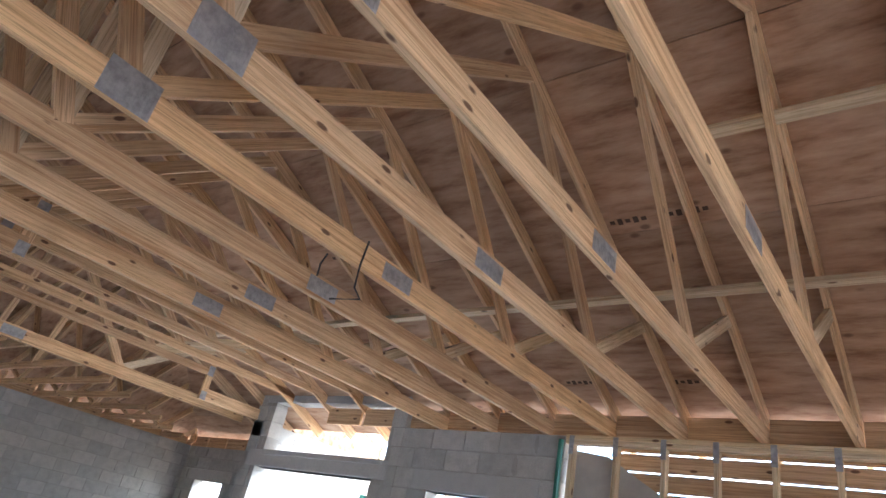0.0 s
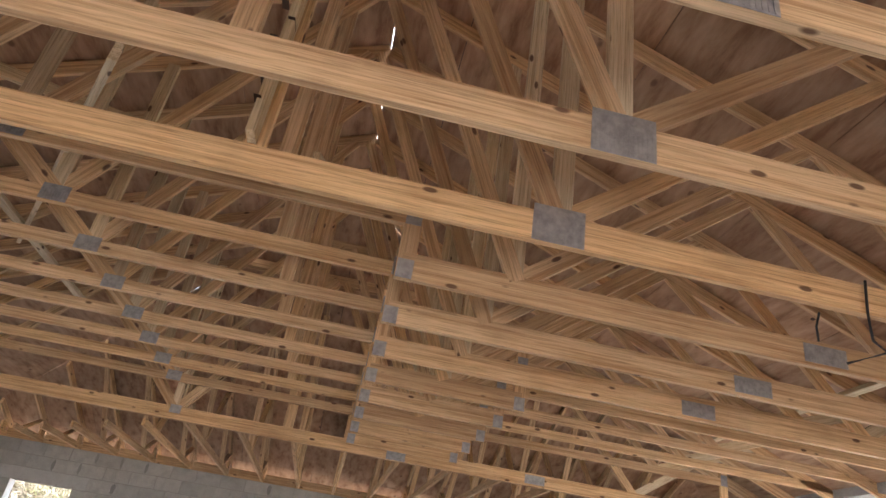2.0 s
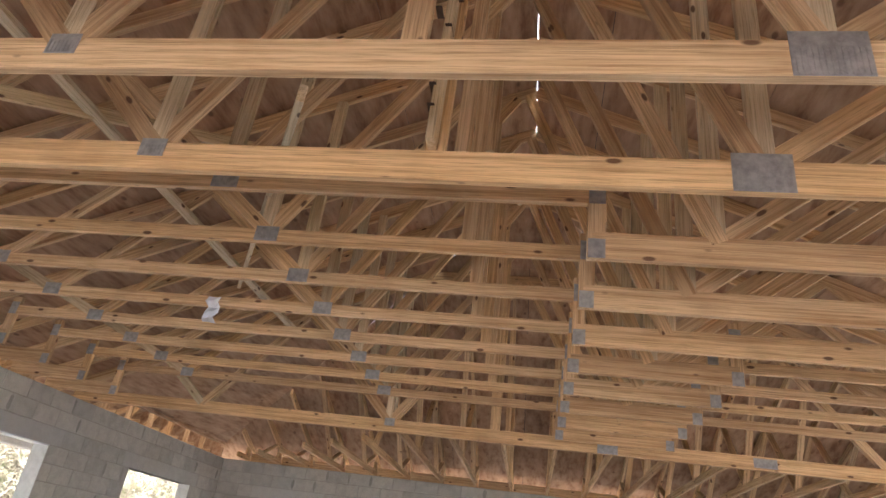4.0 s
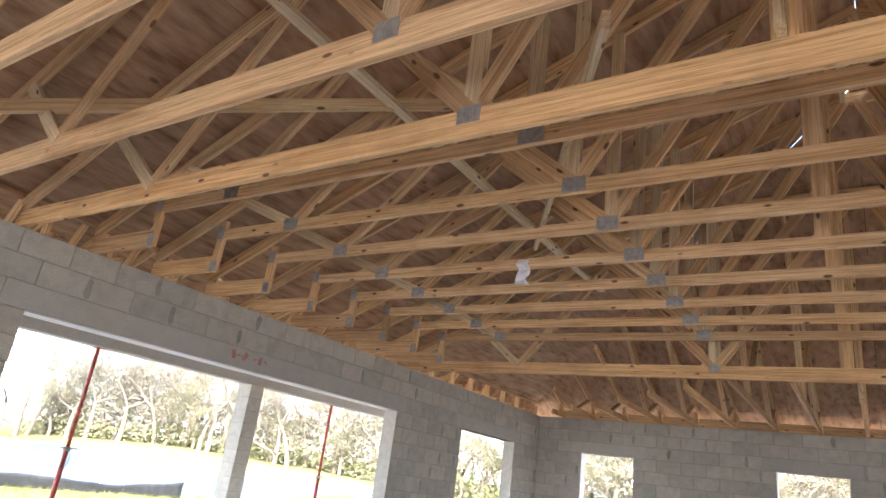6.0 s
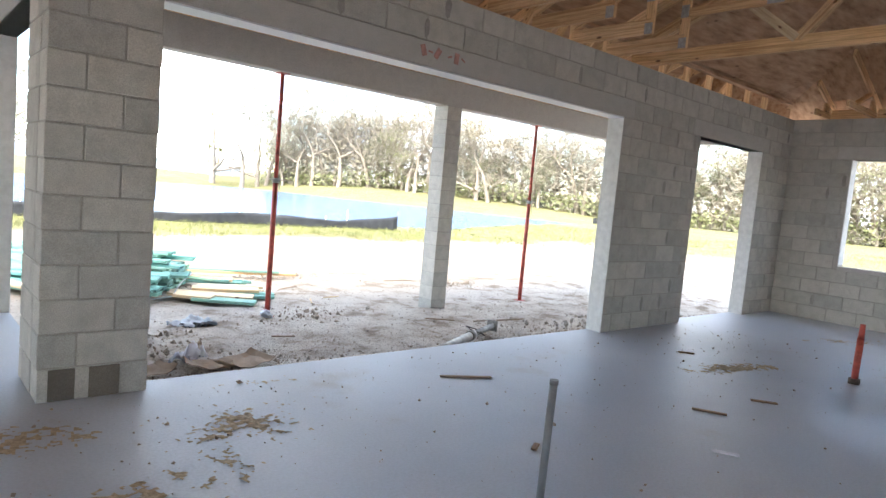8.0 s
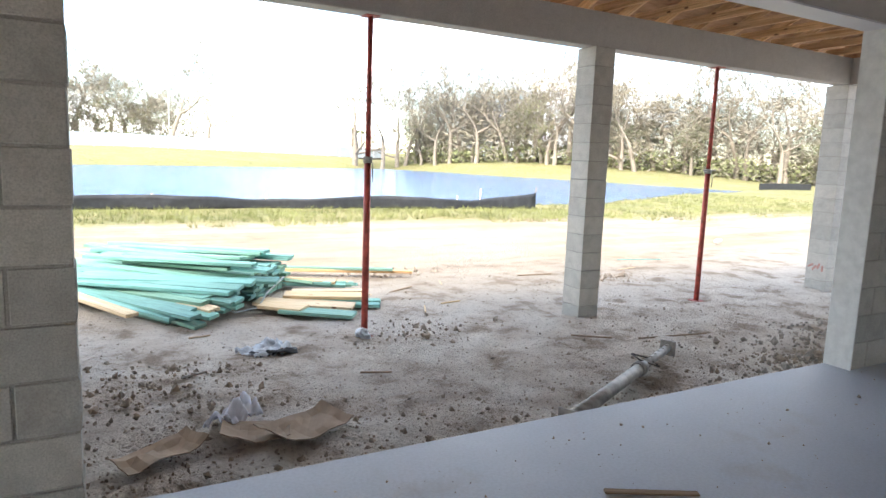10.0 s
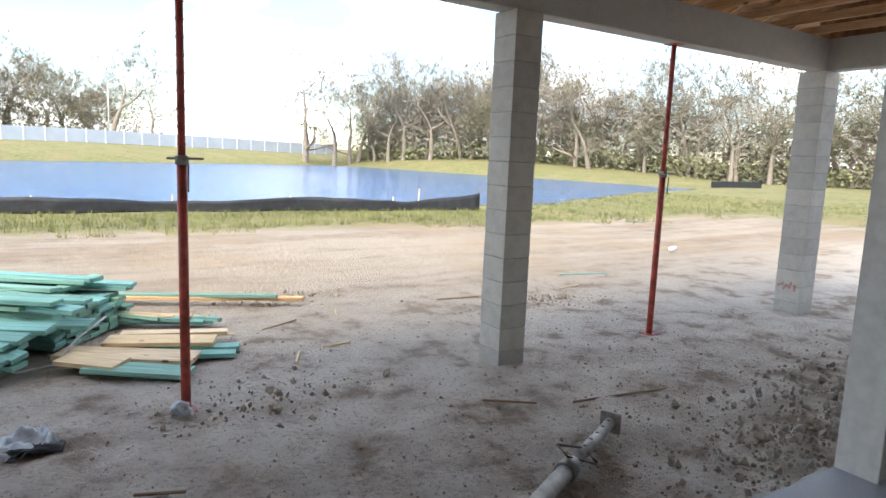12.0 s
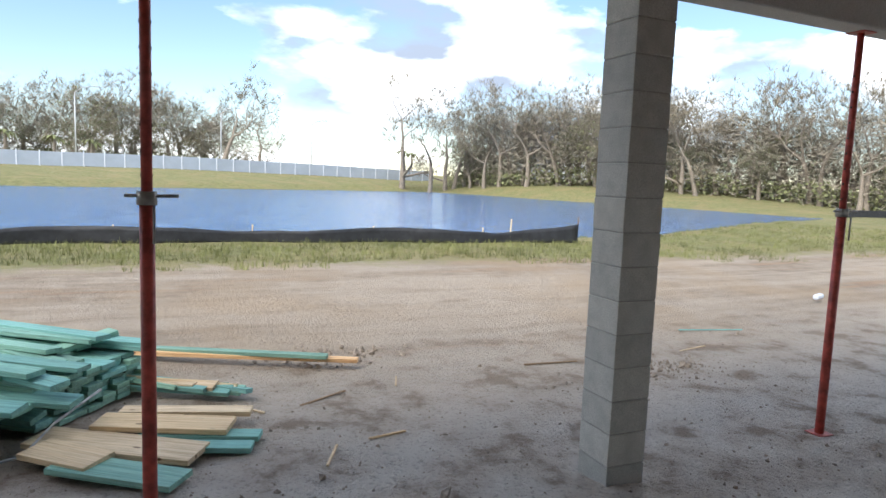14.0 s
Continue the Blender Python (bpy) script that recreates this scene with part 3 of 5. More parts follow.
for ya, yb in [(-13.6 + 0.4 * i, -13.2 + 0.4 * i) for i in range(18)]:
    lo = [3.30 + PITCH * (y + 11.3) for y in (ya, yb)]
    hi = [min(5.37, 3.30 + PITCH * (y + 13.5)) for y in (ya, yb)]
    bm.faces.new([bm.verts.new(v) for v in ((5.31, ya, lo[0]), (5.31, yb, lo[1]), (5.31, yb, hi[1]), (5.31, ya, hi[0]))])
tagged(part("gable_wall", bm, M_PLY), "plywood closing the gable", "wall", kind="structure")
bm = bmesh.new()
for ya, yb in ((0.2, 3.2),):
    vs = [(10.37, ya, 3.05), (10.37, yb, 3.05), (10.37, yb, lanai_z(0, yb)), (10.37, ya, lanai_z(0, ya))]
    f0 = [bm.verts.new(v) for v in vs]
    f1 = [bm.verts.new((v[0] + 0.02, v[1], v[2])) for v in vs]
    bm.faces.new(f0)
    bm.faces.new(f1[::-1])
    for k in range(4):
        bm.faces.new((f0[k], f0[(k + 1) % 4], f1[(k + 1) % 4], f1[k]))
box_into(bm, (-7.3, 0.12, 3.3), (10.4, 0.14, 4.5))
tagged(part("gable_wall_lanai", bm, M_PLY), "plywood closing the porch roof", "wall", kind="structure")

# ---------------------------------------------------------------- roof trusses
PLY2 = 0.038


def plate(x, y, z, w, h, parent, side=-1):
    """A toothed galvanised plate on a member's face, with pressed ribs."""
    key = ("plate", round(w, 2), round(h, 2))
    if key not in MESHES:
        bm = bmesh.new()
        box_into(bm, (-0.0012, -w / 2, -h / 2), (0.0012, w / 2, h / 2))
        k = -w / 2 + 0.012
        while k < w / 2 - 0.006:
            box_into(bm, (-0.003, k, -h / 2 + 0.006), (0.003, k + 0.004, h * 0.15))
            k += 0.016
        MESHES[key] = mesh_from(bm, "plate")
        MESHES[key].materials.append(M_STEEL)
    part("nail_plate", MESHES[key], M_STEEL, parent, "galvanised nail plate" if side < 0 else "", Matrix.Translation((x + side * (PLY2 / 2 + 0.002), y, z)))


def truss(x, tray, label):
    t = thing("roof_truss", (x, 0, TOP), label=label, category="truss", group="roof trusses")
    rng = random.Random(int(x * 100))
    low_h, hi_h = 0.14, 0.089
    zl, zr = TOP + 0.003, 3.345

    def chord_z(y):
        if tray == 0:
            return zl + low_h
        if -5.93 < y < -0.75 or (tray == 2 and -10.2 < y < -7.09):
            return zr + hi_h
        return zl + low_h

    runs = {0: [(-11.25, 0.15, 0)], 1: [(-11.25, -5.93, 0), (-5.97, -0.72, 1), (-0.76, 0.15, 0)],
            2: [(-11.25, -10.2, 0), (-10.24, -7.05, 1), (-7.09, -5.93, 0), (-5.97, -0.72, 1), (-0.76, 0.15, 0)]}[tray]
    entry = tray == 2 and 2.7 < x < 5.25
    if entry:
        runs = [(-11.25, -7.05, 1)] + runs[2:]
    for a, b, up in runs:
        h = hi_h if up else low_h
        z = (zr if up else zl) + h / 2
        beam("bottom_chord", (x, a, z), (x, b, z), PLY2, h, M_PINE, t)
        if tray == 0 and not up:
            plate(x, -6.5, z + 0.015, 0.22, 0.17, t)
            plate(x, -4.0, z + 0.04, 0.12, 0.09, t)
        if up and b > -1:
            plate(x, -4.0, z + 0.01, 0.15, 0.10, t)
            plate(x, -1.6, z + 0.01, 0.15, 0.10, t)
        if not up and a < -8 and b > -7:
            plate(x, -8.15, z, 0.24, 0.10, t)
    if tray:
        for y in (-5.95, -0.74) + (((-7.07,) if entry else (-7.07, -10.22)) if tray == 2 else ()):
            beam("drop_post", (x + 0.0009, y, zl - 0.001), (x + 0.0009, y, zr + 0.17), PLY2, 0.089, M_PINE, t, up=(0, 1, 0))
            plate(x, y, zl + 0.05, 0.08, 0.10, t)
            plate(x, y, zr + 0.06, 0.08, 0.12, t)
    # top chords under the sheathing
    drop = 0.07
    ys = [-11.35, -5.55, 0.12]
    cap = hip_z(x, 0) - 0.01
    ya = cap / PITCH - 3.30 / PITCH - 11.3
    yb = 0.2 - (cap - 3.30) / PITCH
    if ya < -5.55:
        beam("top_chord", (x, -11.7, front_z(0, -11.7) - drop), (x, ya, cap - drop), PLY2, 0.115, M_PINE, t)
        beam("top_chord", (x, ya, cap - drop), (x, yb, cap - drop), PLY2, 0.115, M_PINE, t)
        beam("top_chord", (x, yb, cap - drop), (x, 0.15, back_z(0, 0.15) - drop), PLY2, 0.115, M_PINE, t)
    else:
        beam("top_chord", (x, -11.7, front_z(0, -11.7) - drop), (x, -5.55, front_z(0, -5.55) - drop), PLY2, 0.115, M_PINE, t)
        beam("top_chord", (x, -5.55, back_z(0, -5.55) - drop), (x, 0.15, back_z(0, 0.15) - drop), PLY2, 0.115, M_PINE, t)

    def top(y):
        return min(back_z(0, y), front_z(0, y), hip_z(x, 0)) - 0.12

    webs = [(-1.6, -0.95), (-1.6, -2.75), (-4.0, -2.75), (-4.0, -4.0), (-4.0, -5.4), (-6.5, -5.5), (-6.5, -6.5), (-6.5, -8.25), (-9.4, -8.3), (-9.4, -10.2), (-5.24, -5.24)]
    for k, (yb_, yt) in enumerate(webs):
        j = rng.uniform(-0.02, 0.02)
        o = x + 0.0003 * (k - 5.5)
        beam("web", (o, yb_ + j, chord_z(yb_) - 0.03), (o, yt + j, top(yt) + 0.03), PLY2, 0.089, M_PINE if k % 3 else M_PINE_PALE, t, up=(0, 1, 0.01))
    return t


TL = "bare pine roof truss "
for k in range(-9, 10):
    x = -0.217 + 0.61 * k
    truss(x, 0 if k < 2 else (1 if k < 5 else 2), TL + ("with a straight bottom chord" if k < 2 else "stepped up over a tray ceiling"))
for gxx in (5.80, 5.842):
    truss(gxx, 0, TL + "doubled as a girder")


def jack(y):
    """A short truss from the girder to the east wall."""
    t = thing("jack_truss", (X1, y, TOP), label="short pine jack truss resting on the east wall", category="truss", group="jack trusses")
    cap = min(hip_z(5.9, y), back_z(0, y), front_z(9, y))
    xa = max(5.9, 10.29 - (cap - 3.30) / PITCH)
    beam("bottom_chord", (xa if xa > 6.3 else 5.9, y, TOP + 0.048), (X1 + 0.17, y, TOP + 0.048), PLY2, 0.089, M_PINE, t)
    beam("top_chord", (xa, y, hip_z(xa, y) - 0.065), (10.8, y, hip_z(10.8, y) - 0.065), PLY2, 0.11, M_PINE, t)
    for i, (a, b) in enumerate(((9.3, 9.9), (9.3, 8.2), (7.3, 8.2), (7.3, 6.4))):
        if min(a, b) > xa + 0.2:
            beam("web", (a, y + 0.0005 * (i + 1), TOP + 0.07), (b, y + 0.0005 * (i + 1), hip_z(b, y) - 0.1), PLY2, 0.075, M_PINE, t, up=(0, 1, 0.01))
    part("heel_block", box_mesh((0.16, PLY2, 0.16), M_PINE, 0.003), M_PINE, t, "", Matrix.Translation((10.05, y - 0.001, TOP + 0.14)))


# boards added on the east wall top to cut daylight under the eave
for k in range(21):
    y = -0.45 - 0.61 * k
    b = thing("eave_block", (X1 + 0.1, y - 0.305, 3.05), label="low pine board added against eave light between jack heels", category="blocking", group="eave blocks")
    beam("board", (X1 + 0.1, y - 0.03, 3.12), (X1 + 0.1, y - 0.58, 3.12), 0.038, 0.14, M_PINE, b)
for k in range(22):
    jack(-0.45 - 0.61 * k)

# common runners that tie the webs
for nm, p0, p1 in (("brace", (-7, -9.8, 3.70), (4.9, -9.8, 3.70)), ("brace", (-7, -8.75, 4.15), (-1.0, -8.75, 4.15)), ("brace", (-7, -2.75, 4.05), (5.6, -2.75, 4.05))):
    b = thing("runner", p0, label="long pine runner nailed across the truss webs", category="brace")
    beam(nm, p0, p1, 0.089, 0.038, M_PINE_PALE, b)
for i, (p0, p1) in enumerate((((-0.6, -1.0, 3.3), (2.6, -3.9, 4.6)), ((0.4, -4.6, 3.5), (4.4, -2.4, 4.2)), ((1.0, -5.4, 3.6), (4.2, -5.4, 5.3)))):
    b = thing("diagonal_brace", p0, label="diagonal pine brace between the trusses", category="brace")
    beam("brace", p0, p1, 0.038, 0.089, M_PINE_PALE, b)
# a weathered hanging stud with black stains at the ridge
b = thing("ridge_stud", (0.3, -5.24, 3.2), label="pale stained stud hanging below the ridge", category="stud")
beam("stud", (0.33, -5.24, 3.19), (0.33, -5.24, 5.42), 0.038, 0.089, M_PINE_PALE, b, up=(1, 0, 0))
for k in range(9):
    part("stain", box_mesh((0.03, 0.003, 0.05 + 0.05 * random.random()), M_INK, 0.001), M_INK, b, "black stain", pose(0.309, -5.18 - 0.1 * random.random(), 3.35 + 0.11 * k, 90, 0, 90))

# lanai ceiling framing
for k in range(-1, 17):
    x = 0.1 + 0.61 * k
    t = thing("porch_truss", (x, 0.2, TOP), label="small pine truss over the porch", category="truss", group="porch trusses")
    beam("bottom_chord", (x, 0.2, 3.10), (x, 3.15, 3.10), PLY2, 0.089, M_PINE, t)
    beam("top_chord", (x, 0.2, lanai_z(0, 0.2) - 0.065), (x, 3.7, lanai_z(0, 3.7) - 0.065), PLY2, 0.11, M_PINE, t)
    for a, c, o in ((0.4, 0.4, 0.0006), (1.4, 0.5, 0.0012), (1.4, 2.3, -0.0006)):
        beam("web", (x + o, a, 3.12), (x + o, c, lanai_z(0, c) - 0.1), PLY2, 0.089, M_PINE, t, up=(0, 1, 0.01))

# stamps on the plywood
for i, (x, y) in enumerate(((-0.9, -9.4), (-0.5, -9.4), (0.5, -10.9), (-0.4, -10.9), (2.2, -9.3))):
    s = thing("stamp", (x, y, 0), label="dark ink stamp on the roof plywood", category="stamp")
    for k in range(5):
        xx = x + k * 0.055
        part("bar", box_mesh((0.035, 0.03 + 0.02 * (k % 2), 0.001), M_INK, 0), M_INK, s, "", pose(xx, y, front_z(0, y) - 0.002, math.degrees(math.atan(PITCH))))

# black strap hanging on the second chord
s = thing("hanging_strap", (0.36, -7.85, 3.1), label="thin black plastic strap looped on a chord", category="strap")
tube("strap", [(0.355, -7.86, 3.2), (0.35, -7.84, 3.05), (0.37, -7.86, 2.93), (0.35, -7.9, 2.88), (0.40, -7.75, 2.82)], 0.006, M_BLACK, s, sides=5)
tube("loop", [(0.43, -7.68, 3.04), (0.41, -7.64, 2.96), (0.42, -7.65, 2.9)], 0.005, M_BLACK, s, sides=5)
# a white paper scrap caught on a raised chord
bm = bmesh.new()
g = [[bm.verts.new((0.02 * math.sin(3 * i + j), 0.035 * j + 0.02 * math.sin(2.0 * i), -0.045 * i)) for j in range(4)] for i in range(6)]
for i in range(5):
    for j in range(3):
        bm.faces.new((g[i][j], g[i][j + 1], g[i + 1][j + 1], g[i + 1][j]))
tagged(part("paper_scrap", bm, M_CLOTH, None, "", Matrix.Translation((2.79, -3.15, 3.42))), "torn white scrap hanging from a chord", "scrap")

# stud framing with slatted boards at the front
fr = thing("stud_wall", (-2.4, -11.1, 0), label="open pine stud framing with slatted boards behind", category="stud wall")
beam("plate", (0.78, -11.12, 3.03), (-5.6, -11.12, 3.03), 0.089, 0.038, M_PINE_PALE, fr)
beam("plate", (0.78, -11.12, 2.99), (-5.6, -11.12, 2.99), 0.089, 0.038, M_PINE_PALE, fr)
beam("plate", (0.78, -11.12, 0.02), (-5.6, -11.12, 0.02), 0.089, 0.038, M_PINE_PALE, fr)
for k in range(16):
    x = 0.72 - 0.406 * k
    beam("stud", (x, -11.12, 0.04), (x, -11.12, 2.97), 0.038, 0.089, M_PINE_PALE, fr, up=(0, 1, 0))
    part("strap", box_mesh((0.045, 0.003, 0.16), M_STEEL, 0), M_STEEL, fr, "galvanised strap", Matrix.Translation((x, -11.073, 2.96)))
for k in range(20):
    z = 0.1 + 0.155 * k
    beam("board", (0.4, -11.3, z), (-5.6, -11.3, z), 0.02, 0.14, M_PINE, fr)
beam("corner_board", (0.82, -11.07, 0), (0.82, -11.07, 3.0), 0.03, 0.05, M_GREENPAINT, fr, "green-painted edge board", up=(0, 1, 0))
bm = bmesh.new()
pts = [(0.75, 0.05), (0.75, 2.94), (0.42, 2.9), (-0.25, 2.5), (-0.25, 0.05)]
f0, f1 = [[bm.verts.new((x, yy, z)) for x, z in pts] for yy in (-11.2, -11.188)]
bm.faces.new(f0)
bm.faces.new(f1[::-1])
for k in range(5):
    bm.faces.new((f0[k], f1[k], f1[(k + 1) % 5], f0[(k + 1) % 5]))
part("wallboard", bm, M_GYPSUM, fr, "grey wallboard offcut")
for k in range(-9, 7):
    x = -0.217 + 0.61 * k
    b = thing("eave_block", (x + 0.305, -11.2, 3.05), label="pine blocking board between truss heels", category="blocking", group="eave blocks")
    beam("board", (x + 0.03, -11.2, 3.165), (x + 0.58, -11.2, 3.165), 0.038, 0.19, M_PINE, b)
for k in range(8):
    b = thing("eave_block", (5.72 + 0.61 * k, -13.4, 3.05), label="pine blocking board between jack heels", category="blocking", group="eave blocks")
    beam("board", (5.43 + 0.61 * k, -13.4, 3.15), (6.01 + 0.61 * k, -13.4, 3.15), 0.038, 0.2, M_PINE, b)
# porch framing past the transom
pr = thing("entry_porch_frame", (3.6, -12.6, 0), label="pine porch framing outside the entry", category="porch frame")
for k in range(5):
    x = 3.1 + 0.45 * k
    beam("rafter", (x, -11.4, 3.75), (x, -13.2, 3.3), 0.038, 0.14, M_PINE_PALE, pr)
    beam("stud", (x, -13.2, 2.5), (x, -13.2, 3.3), 0.038, 0.089, M_PINE_PALE, pr, up=(0, 1, 0))
beam("header", (2.9, -13.2, 2.45), (5.25, -13.2, 2.45), 0.09, 0.2, M_GREENPAINT, pr, "green-primed header")
for x in (2.95, 5.2):
    beam("post", (x, -13.2, -0.45), (x, -13.2, 2.4), 0.09, 0.09, M_PINE_PALE, pr, up=(0, 1, 0))

# ---------------------------------------------------------------- steel props
def shore_prop(x, y, bottom, top, mat, label, inner=None):
    t = thing("steel_prop", (x, y, bottom), label=label, category="prop", group="steel props")
    mid = bottom + 0.55 * (top - bottom) + 0.05
    tube("outer_tube", [(x, y, bottom + 0.008), (x, y, mid)], 0.032, mat, t, sides=14)
    inn = tube("inner_tube", [(x, y, mid - 0.05), (x, y, top - 0.008)], 0.024, mat, t, sides=14)
    # dark blocks through the tube stand in for the shade inside its holes
    for k in range(9):
        part("pin_hole", box_mesh((0.052, 0.014, 0.016), M_DARKMETAL, 0.002), M_DARKMETAL, inn, "", Matrix.Translation((x, y, mid + 0.1 + 0.11 * k)))
    tube("collar", [(x, y, mid - 0.03), (x, y, mid + 0.03)], 0.043, M_PROP_GREY, t, "grey threaded collar", 14)
    tube("handle", [(x - 0.09, y, mid + 0.01), (x + 0.13, y - 0.02, mid + 0.012)], 0.008, M_PROP_GREY, t, sides=8)
    tube("pin", [(x + 0.03, y - 0.05, mid - 0.03), (x + 0.028, y - 0.05, mid - 0.2)], 0.006, M_PROP_GREY, t, sides=6)
    for nm, z in (("base_plate", bottom), ("head_plate", top - 0.008)):
        part(nm, box_mesh((0.14, 0.14, 0.008), mat, 0.002), mat, t, "", Matrix.Translation((x, y, z + 0.004)))
    return t


shore_prop(2.93, 3.09, -0.29, 2.68, M_RED, "worn red adjustable steel prop under the porch beam")
shore_prop(7.57, 3.09, -0.29, 2.68, M_RED, "worn red adjustable steel prop under the porch beam")
# plastic wrap at a prop's foot
bm = bmesh.new()
bmesh.ops.create_icosphere(bm, subdivisions=3, radius=0.09)
for v in bm.verts:
    v.co *= 0.75 + 0.5 * noise.noise(v.co * 14)
    v.co.z *= 0.8
tagged(part("plastic_wrap", bm, M_PLASTIC, None, "", Matrix.Translation((2.9, 3.03, -0.25))), "crumpled clear plastic wrapped round a prop foot", "plastic")

# a grey prop lying on the ground
a, b = Vector((3.28, 0.47, -0.19)), Vector((5.32, 1.52, -0.235))
d = (b - a).normalized()
lp = thing("fallen_prop", a, label="grey steel prop lying on the damp ground", category="prop")
tube("outer_tube", [a, a + d * 1.45], 0.048, M_PROP_GREY, lp, sides=16)
it = tube("inner_tube", [a + d * 1.4, b], 0.036, M_PROP_GREY, lp, sides=14)
# here too, dark blocks drawn as the shaded pin holes
for k in range(5):
    p = a + d * (1.75 + 0.12 * k)
    part("pin_hole", box_mesh((0.02, 0.02, 0.076), M_DARKMETAL, 0.002), M_DARKMETAL, it, "", Matrix.Translation(p))
tube("collar", [a + d * 1.4, a + d * 1.52], 0.062, M_PROP_GREY, lp, sides=14)
c = a + d * 1.6
tube("loop_handle", [c + Vector((0.07, -0.09, 0.0)), c + Vector((-0.12, -0.05, 0.07)), c + Vector((-0.08, 0.08, 0.08)), c + Vector((0.10, 0.06, 0.03)), c + Vector((0.12, -0.05, -0.02))], 0.008, M_DARKMETAL, lp, "dark wire handle", 6)
for p, s in ((a, 0.15), (b, 0.14)):
    part("end_plate", box_mesh((0.012, s, s), M_PROP_GREY, 0.002), M_PROP_GREY, lp, "square end plate", along(p - d * 0.006, p + d * 0.006))
# black disc on the end plate, painted as the shade inside the tube
tube("bore", [a - d * 0.014, a - d * 0.006], 0.036, M_BLACK, lp, "black disc for the shaded open end", 14)

# ---------------------------------------------------------------- stack of treated boards
pile = thing("lumber_stack", (1.4, 5.6, -0.3), label="slumped stack of green-treated boards on sand", category="lumber")
rng = random.Random(5)
axis = math.degrees(math.atan2(-1.3, 2.0))


def board(cx, cy, z, length, yaw, wide, mat, tilt=0.0, roll=0.0, thick=0.038, nm="board", par=None):
    m = pose(cx, cy, z, roll, tilt, yaw)
    part(nm, box_mesh((length, wide, thick), mat, 0.003), mat, par or pile, "", m)


ends = Vector((2.35, 4.95))
ux = Vector((math.cos(radians(-36)), math.sin(radians(-36))))
uy = Vector((-ux.y, ux.x))
for layer in range(8):
    for row in range(8 - layer // 4):
        if rng.random() < 0.08:
            continue
        L = 2.4
        c = ends - ux * (L / 2 + rng.uniform(-0.03, 0.06)) + uy * (-0.15 + row * 0.146 + rng.uniform(-0.006, 0.006))
        board(c.x, c.y, -0.25 + 0.0395 * layer, L, -36 + rng.uniform(-0.7, 0.7), 0.14, (M_TREATED, M_TREATED_BLUE)[rng.random() < 0.4])
for k in range(46):      # boards slid off the front and fanned out
    s = k / 45
    L = rng.choice((1.8, 2.1, 2.4))
    yaw = -38 - 16 * s + rng.uniform(-9, 9)
    c = Vector((1.35, 5.25)) + Vector((-0.5 * s + rng.uniform(-0.2, 0.2), -0.3 * s + rng.uniform(-0.12, 0.15)))
    board(c.x, c.y, -0.02 - 0.22 * s + rng.uniform(0, 0.05), L, yaw, 0.14, (M_TREATED, M_TREATED_BLUE, M_TREATED_BLUE, M_PINE_PALE)[min(3, int(rng.random() * 3.15))], rng.uniform(-1.5, 3.5), rng.uniform(4, 14))
for k in range(16):      # loose ones on top and behind
    L = rng.choice((1.5, 2.2, 2.4))
    c = Vector((1.5, 5.9)) + Vector((rng.uniform(-0.5, 0.55), rng.uniform(-0.5, 0.45)))
    board(c.x, c.y, 0.075 + 0.012 * k * 0.5, L, -36 + rng.uniform(-16, 12), 0.14, (M_TREATED, M_TREATED_BLUE)[k % 2], rng.uniform(-2, 2.5), rng.uniform(-5, 5))
board(0.55, 4.9, -0.13, 1.6, -58, 0.14, M_PINE_PALE, 4)
board(2.42, 5.65, 0.14, 0.5, 35, 0.14, M_TREATED, -8)
# cut ends fanned at the stack's foot
for k in range(11):
    board(2.75 + 0.05 * k, 5.55 - 0.02 * k + rng.uniform(-0.04, 0.04), -0.23 + rng.uniform(0, 0.06), 0.9, -30 + rng.uniform(-8, 8), 0.12, (M_TREATED, M_TREATED_BLUE, M_PINE_PALE)[k % 3], rng.uniform(-3, 3), rng.uniform(-20, 20))
for cx, cy, z, L, yaw, w, mt in ((2.72, 4.35, -0.235, 1.1, -30, 0.29, M_PINE_PALE), (3.0, 4.55, -0.20, 0.9, -22, 0.24, M_PINE_PALE), (2.75, 3.98, -0.25, 0.8, -34, 0.24, M_TREATED),
                                 (3.12, 4.25, -0.255, 0.85, -18, 0.14, M_TREATED_BLUE), (3.22, 4.4, -0.25, 0.8, -20, 0.14, M_TREATED_BLUE), (2.45, 4.25, -0.22, 0.5, -40, 0.24, M_PINE_PALE),
                                 (3.15, 4.75, -0.2, 0.9, -16, 0.14, M_PINE_PALE)):
    ob = thing("loose_board", (cx, cy, z), label="short sawn board lying beside the lumber stack", category="board", group="loose boards")
    board(cx, cy, z, L, yaw, w, mt, rng.uniform(-1, 1), rng.uniform(-2, 2), par=ob)
st = thing("steel_band", (2.2, 4.55, -0.2), label="pale loose packing strap round the boards", category="strap")
tube("strap", [(2.6, 4.8, 0.0), (2.35, 4.55, -0.12), (2.2, 4.35, -0.24), (1.95, 4.3, -0.26), (1.75, 4.42, -0.2), (1.7, 4.6, -0.1)], 0.009, M_PLASTIC, st, sides=5)
for p0, p1, mt, lab in (((2.3, 6.75, -0.22), (4.68, 5.66, -0.2), M_PINE, "long orange-brown plank lying on the sand"), ((2.0, 7.05, -0.21), (4.4, 5.72, -0.16), M_TREATED, "long green plank lying across another plank"),
                        ((-2.0, 5.6, -0.25), (0.2, 5.45, -0.24), M_PINE_PALE, "thin pale plank lying on the sand")):
    t = thing("plank", p0, label=lab, category="plank")
    beam("board", p0, p1, 0.09, 0.038, mt, t)

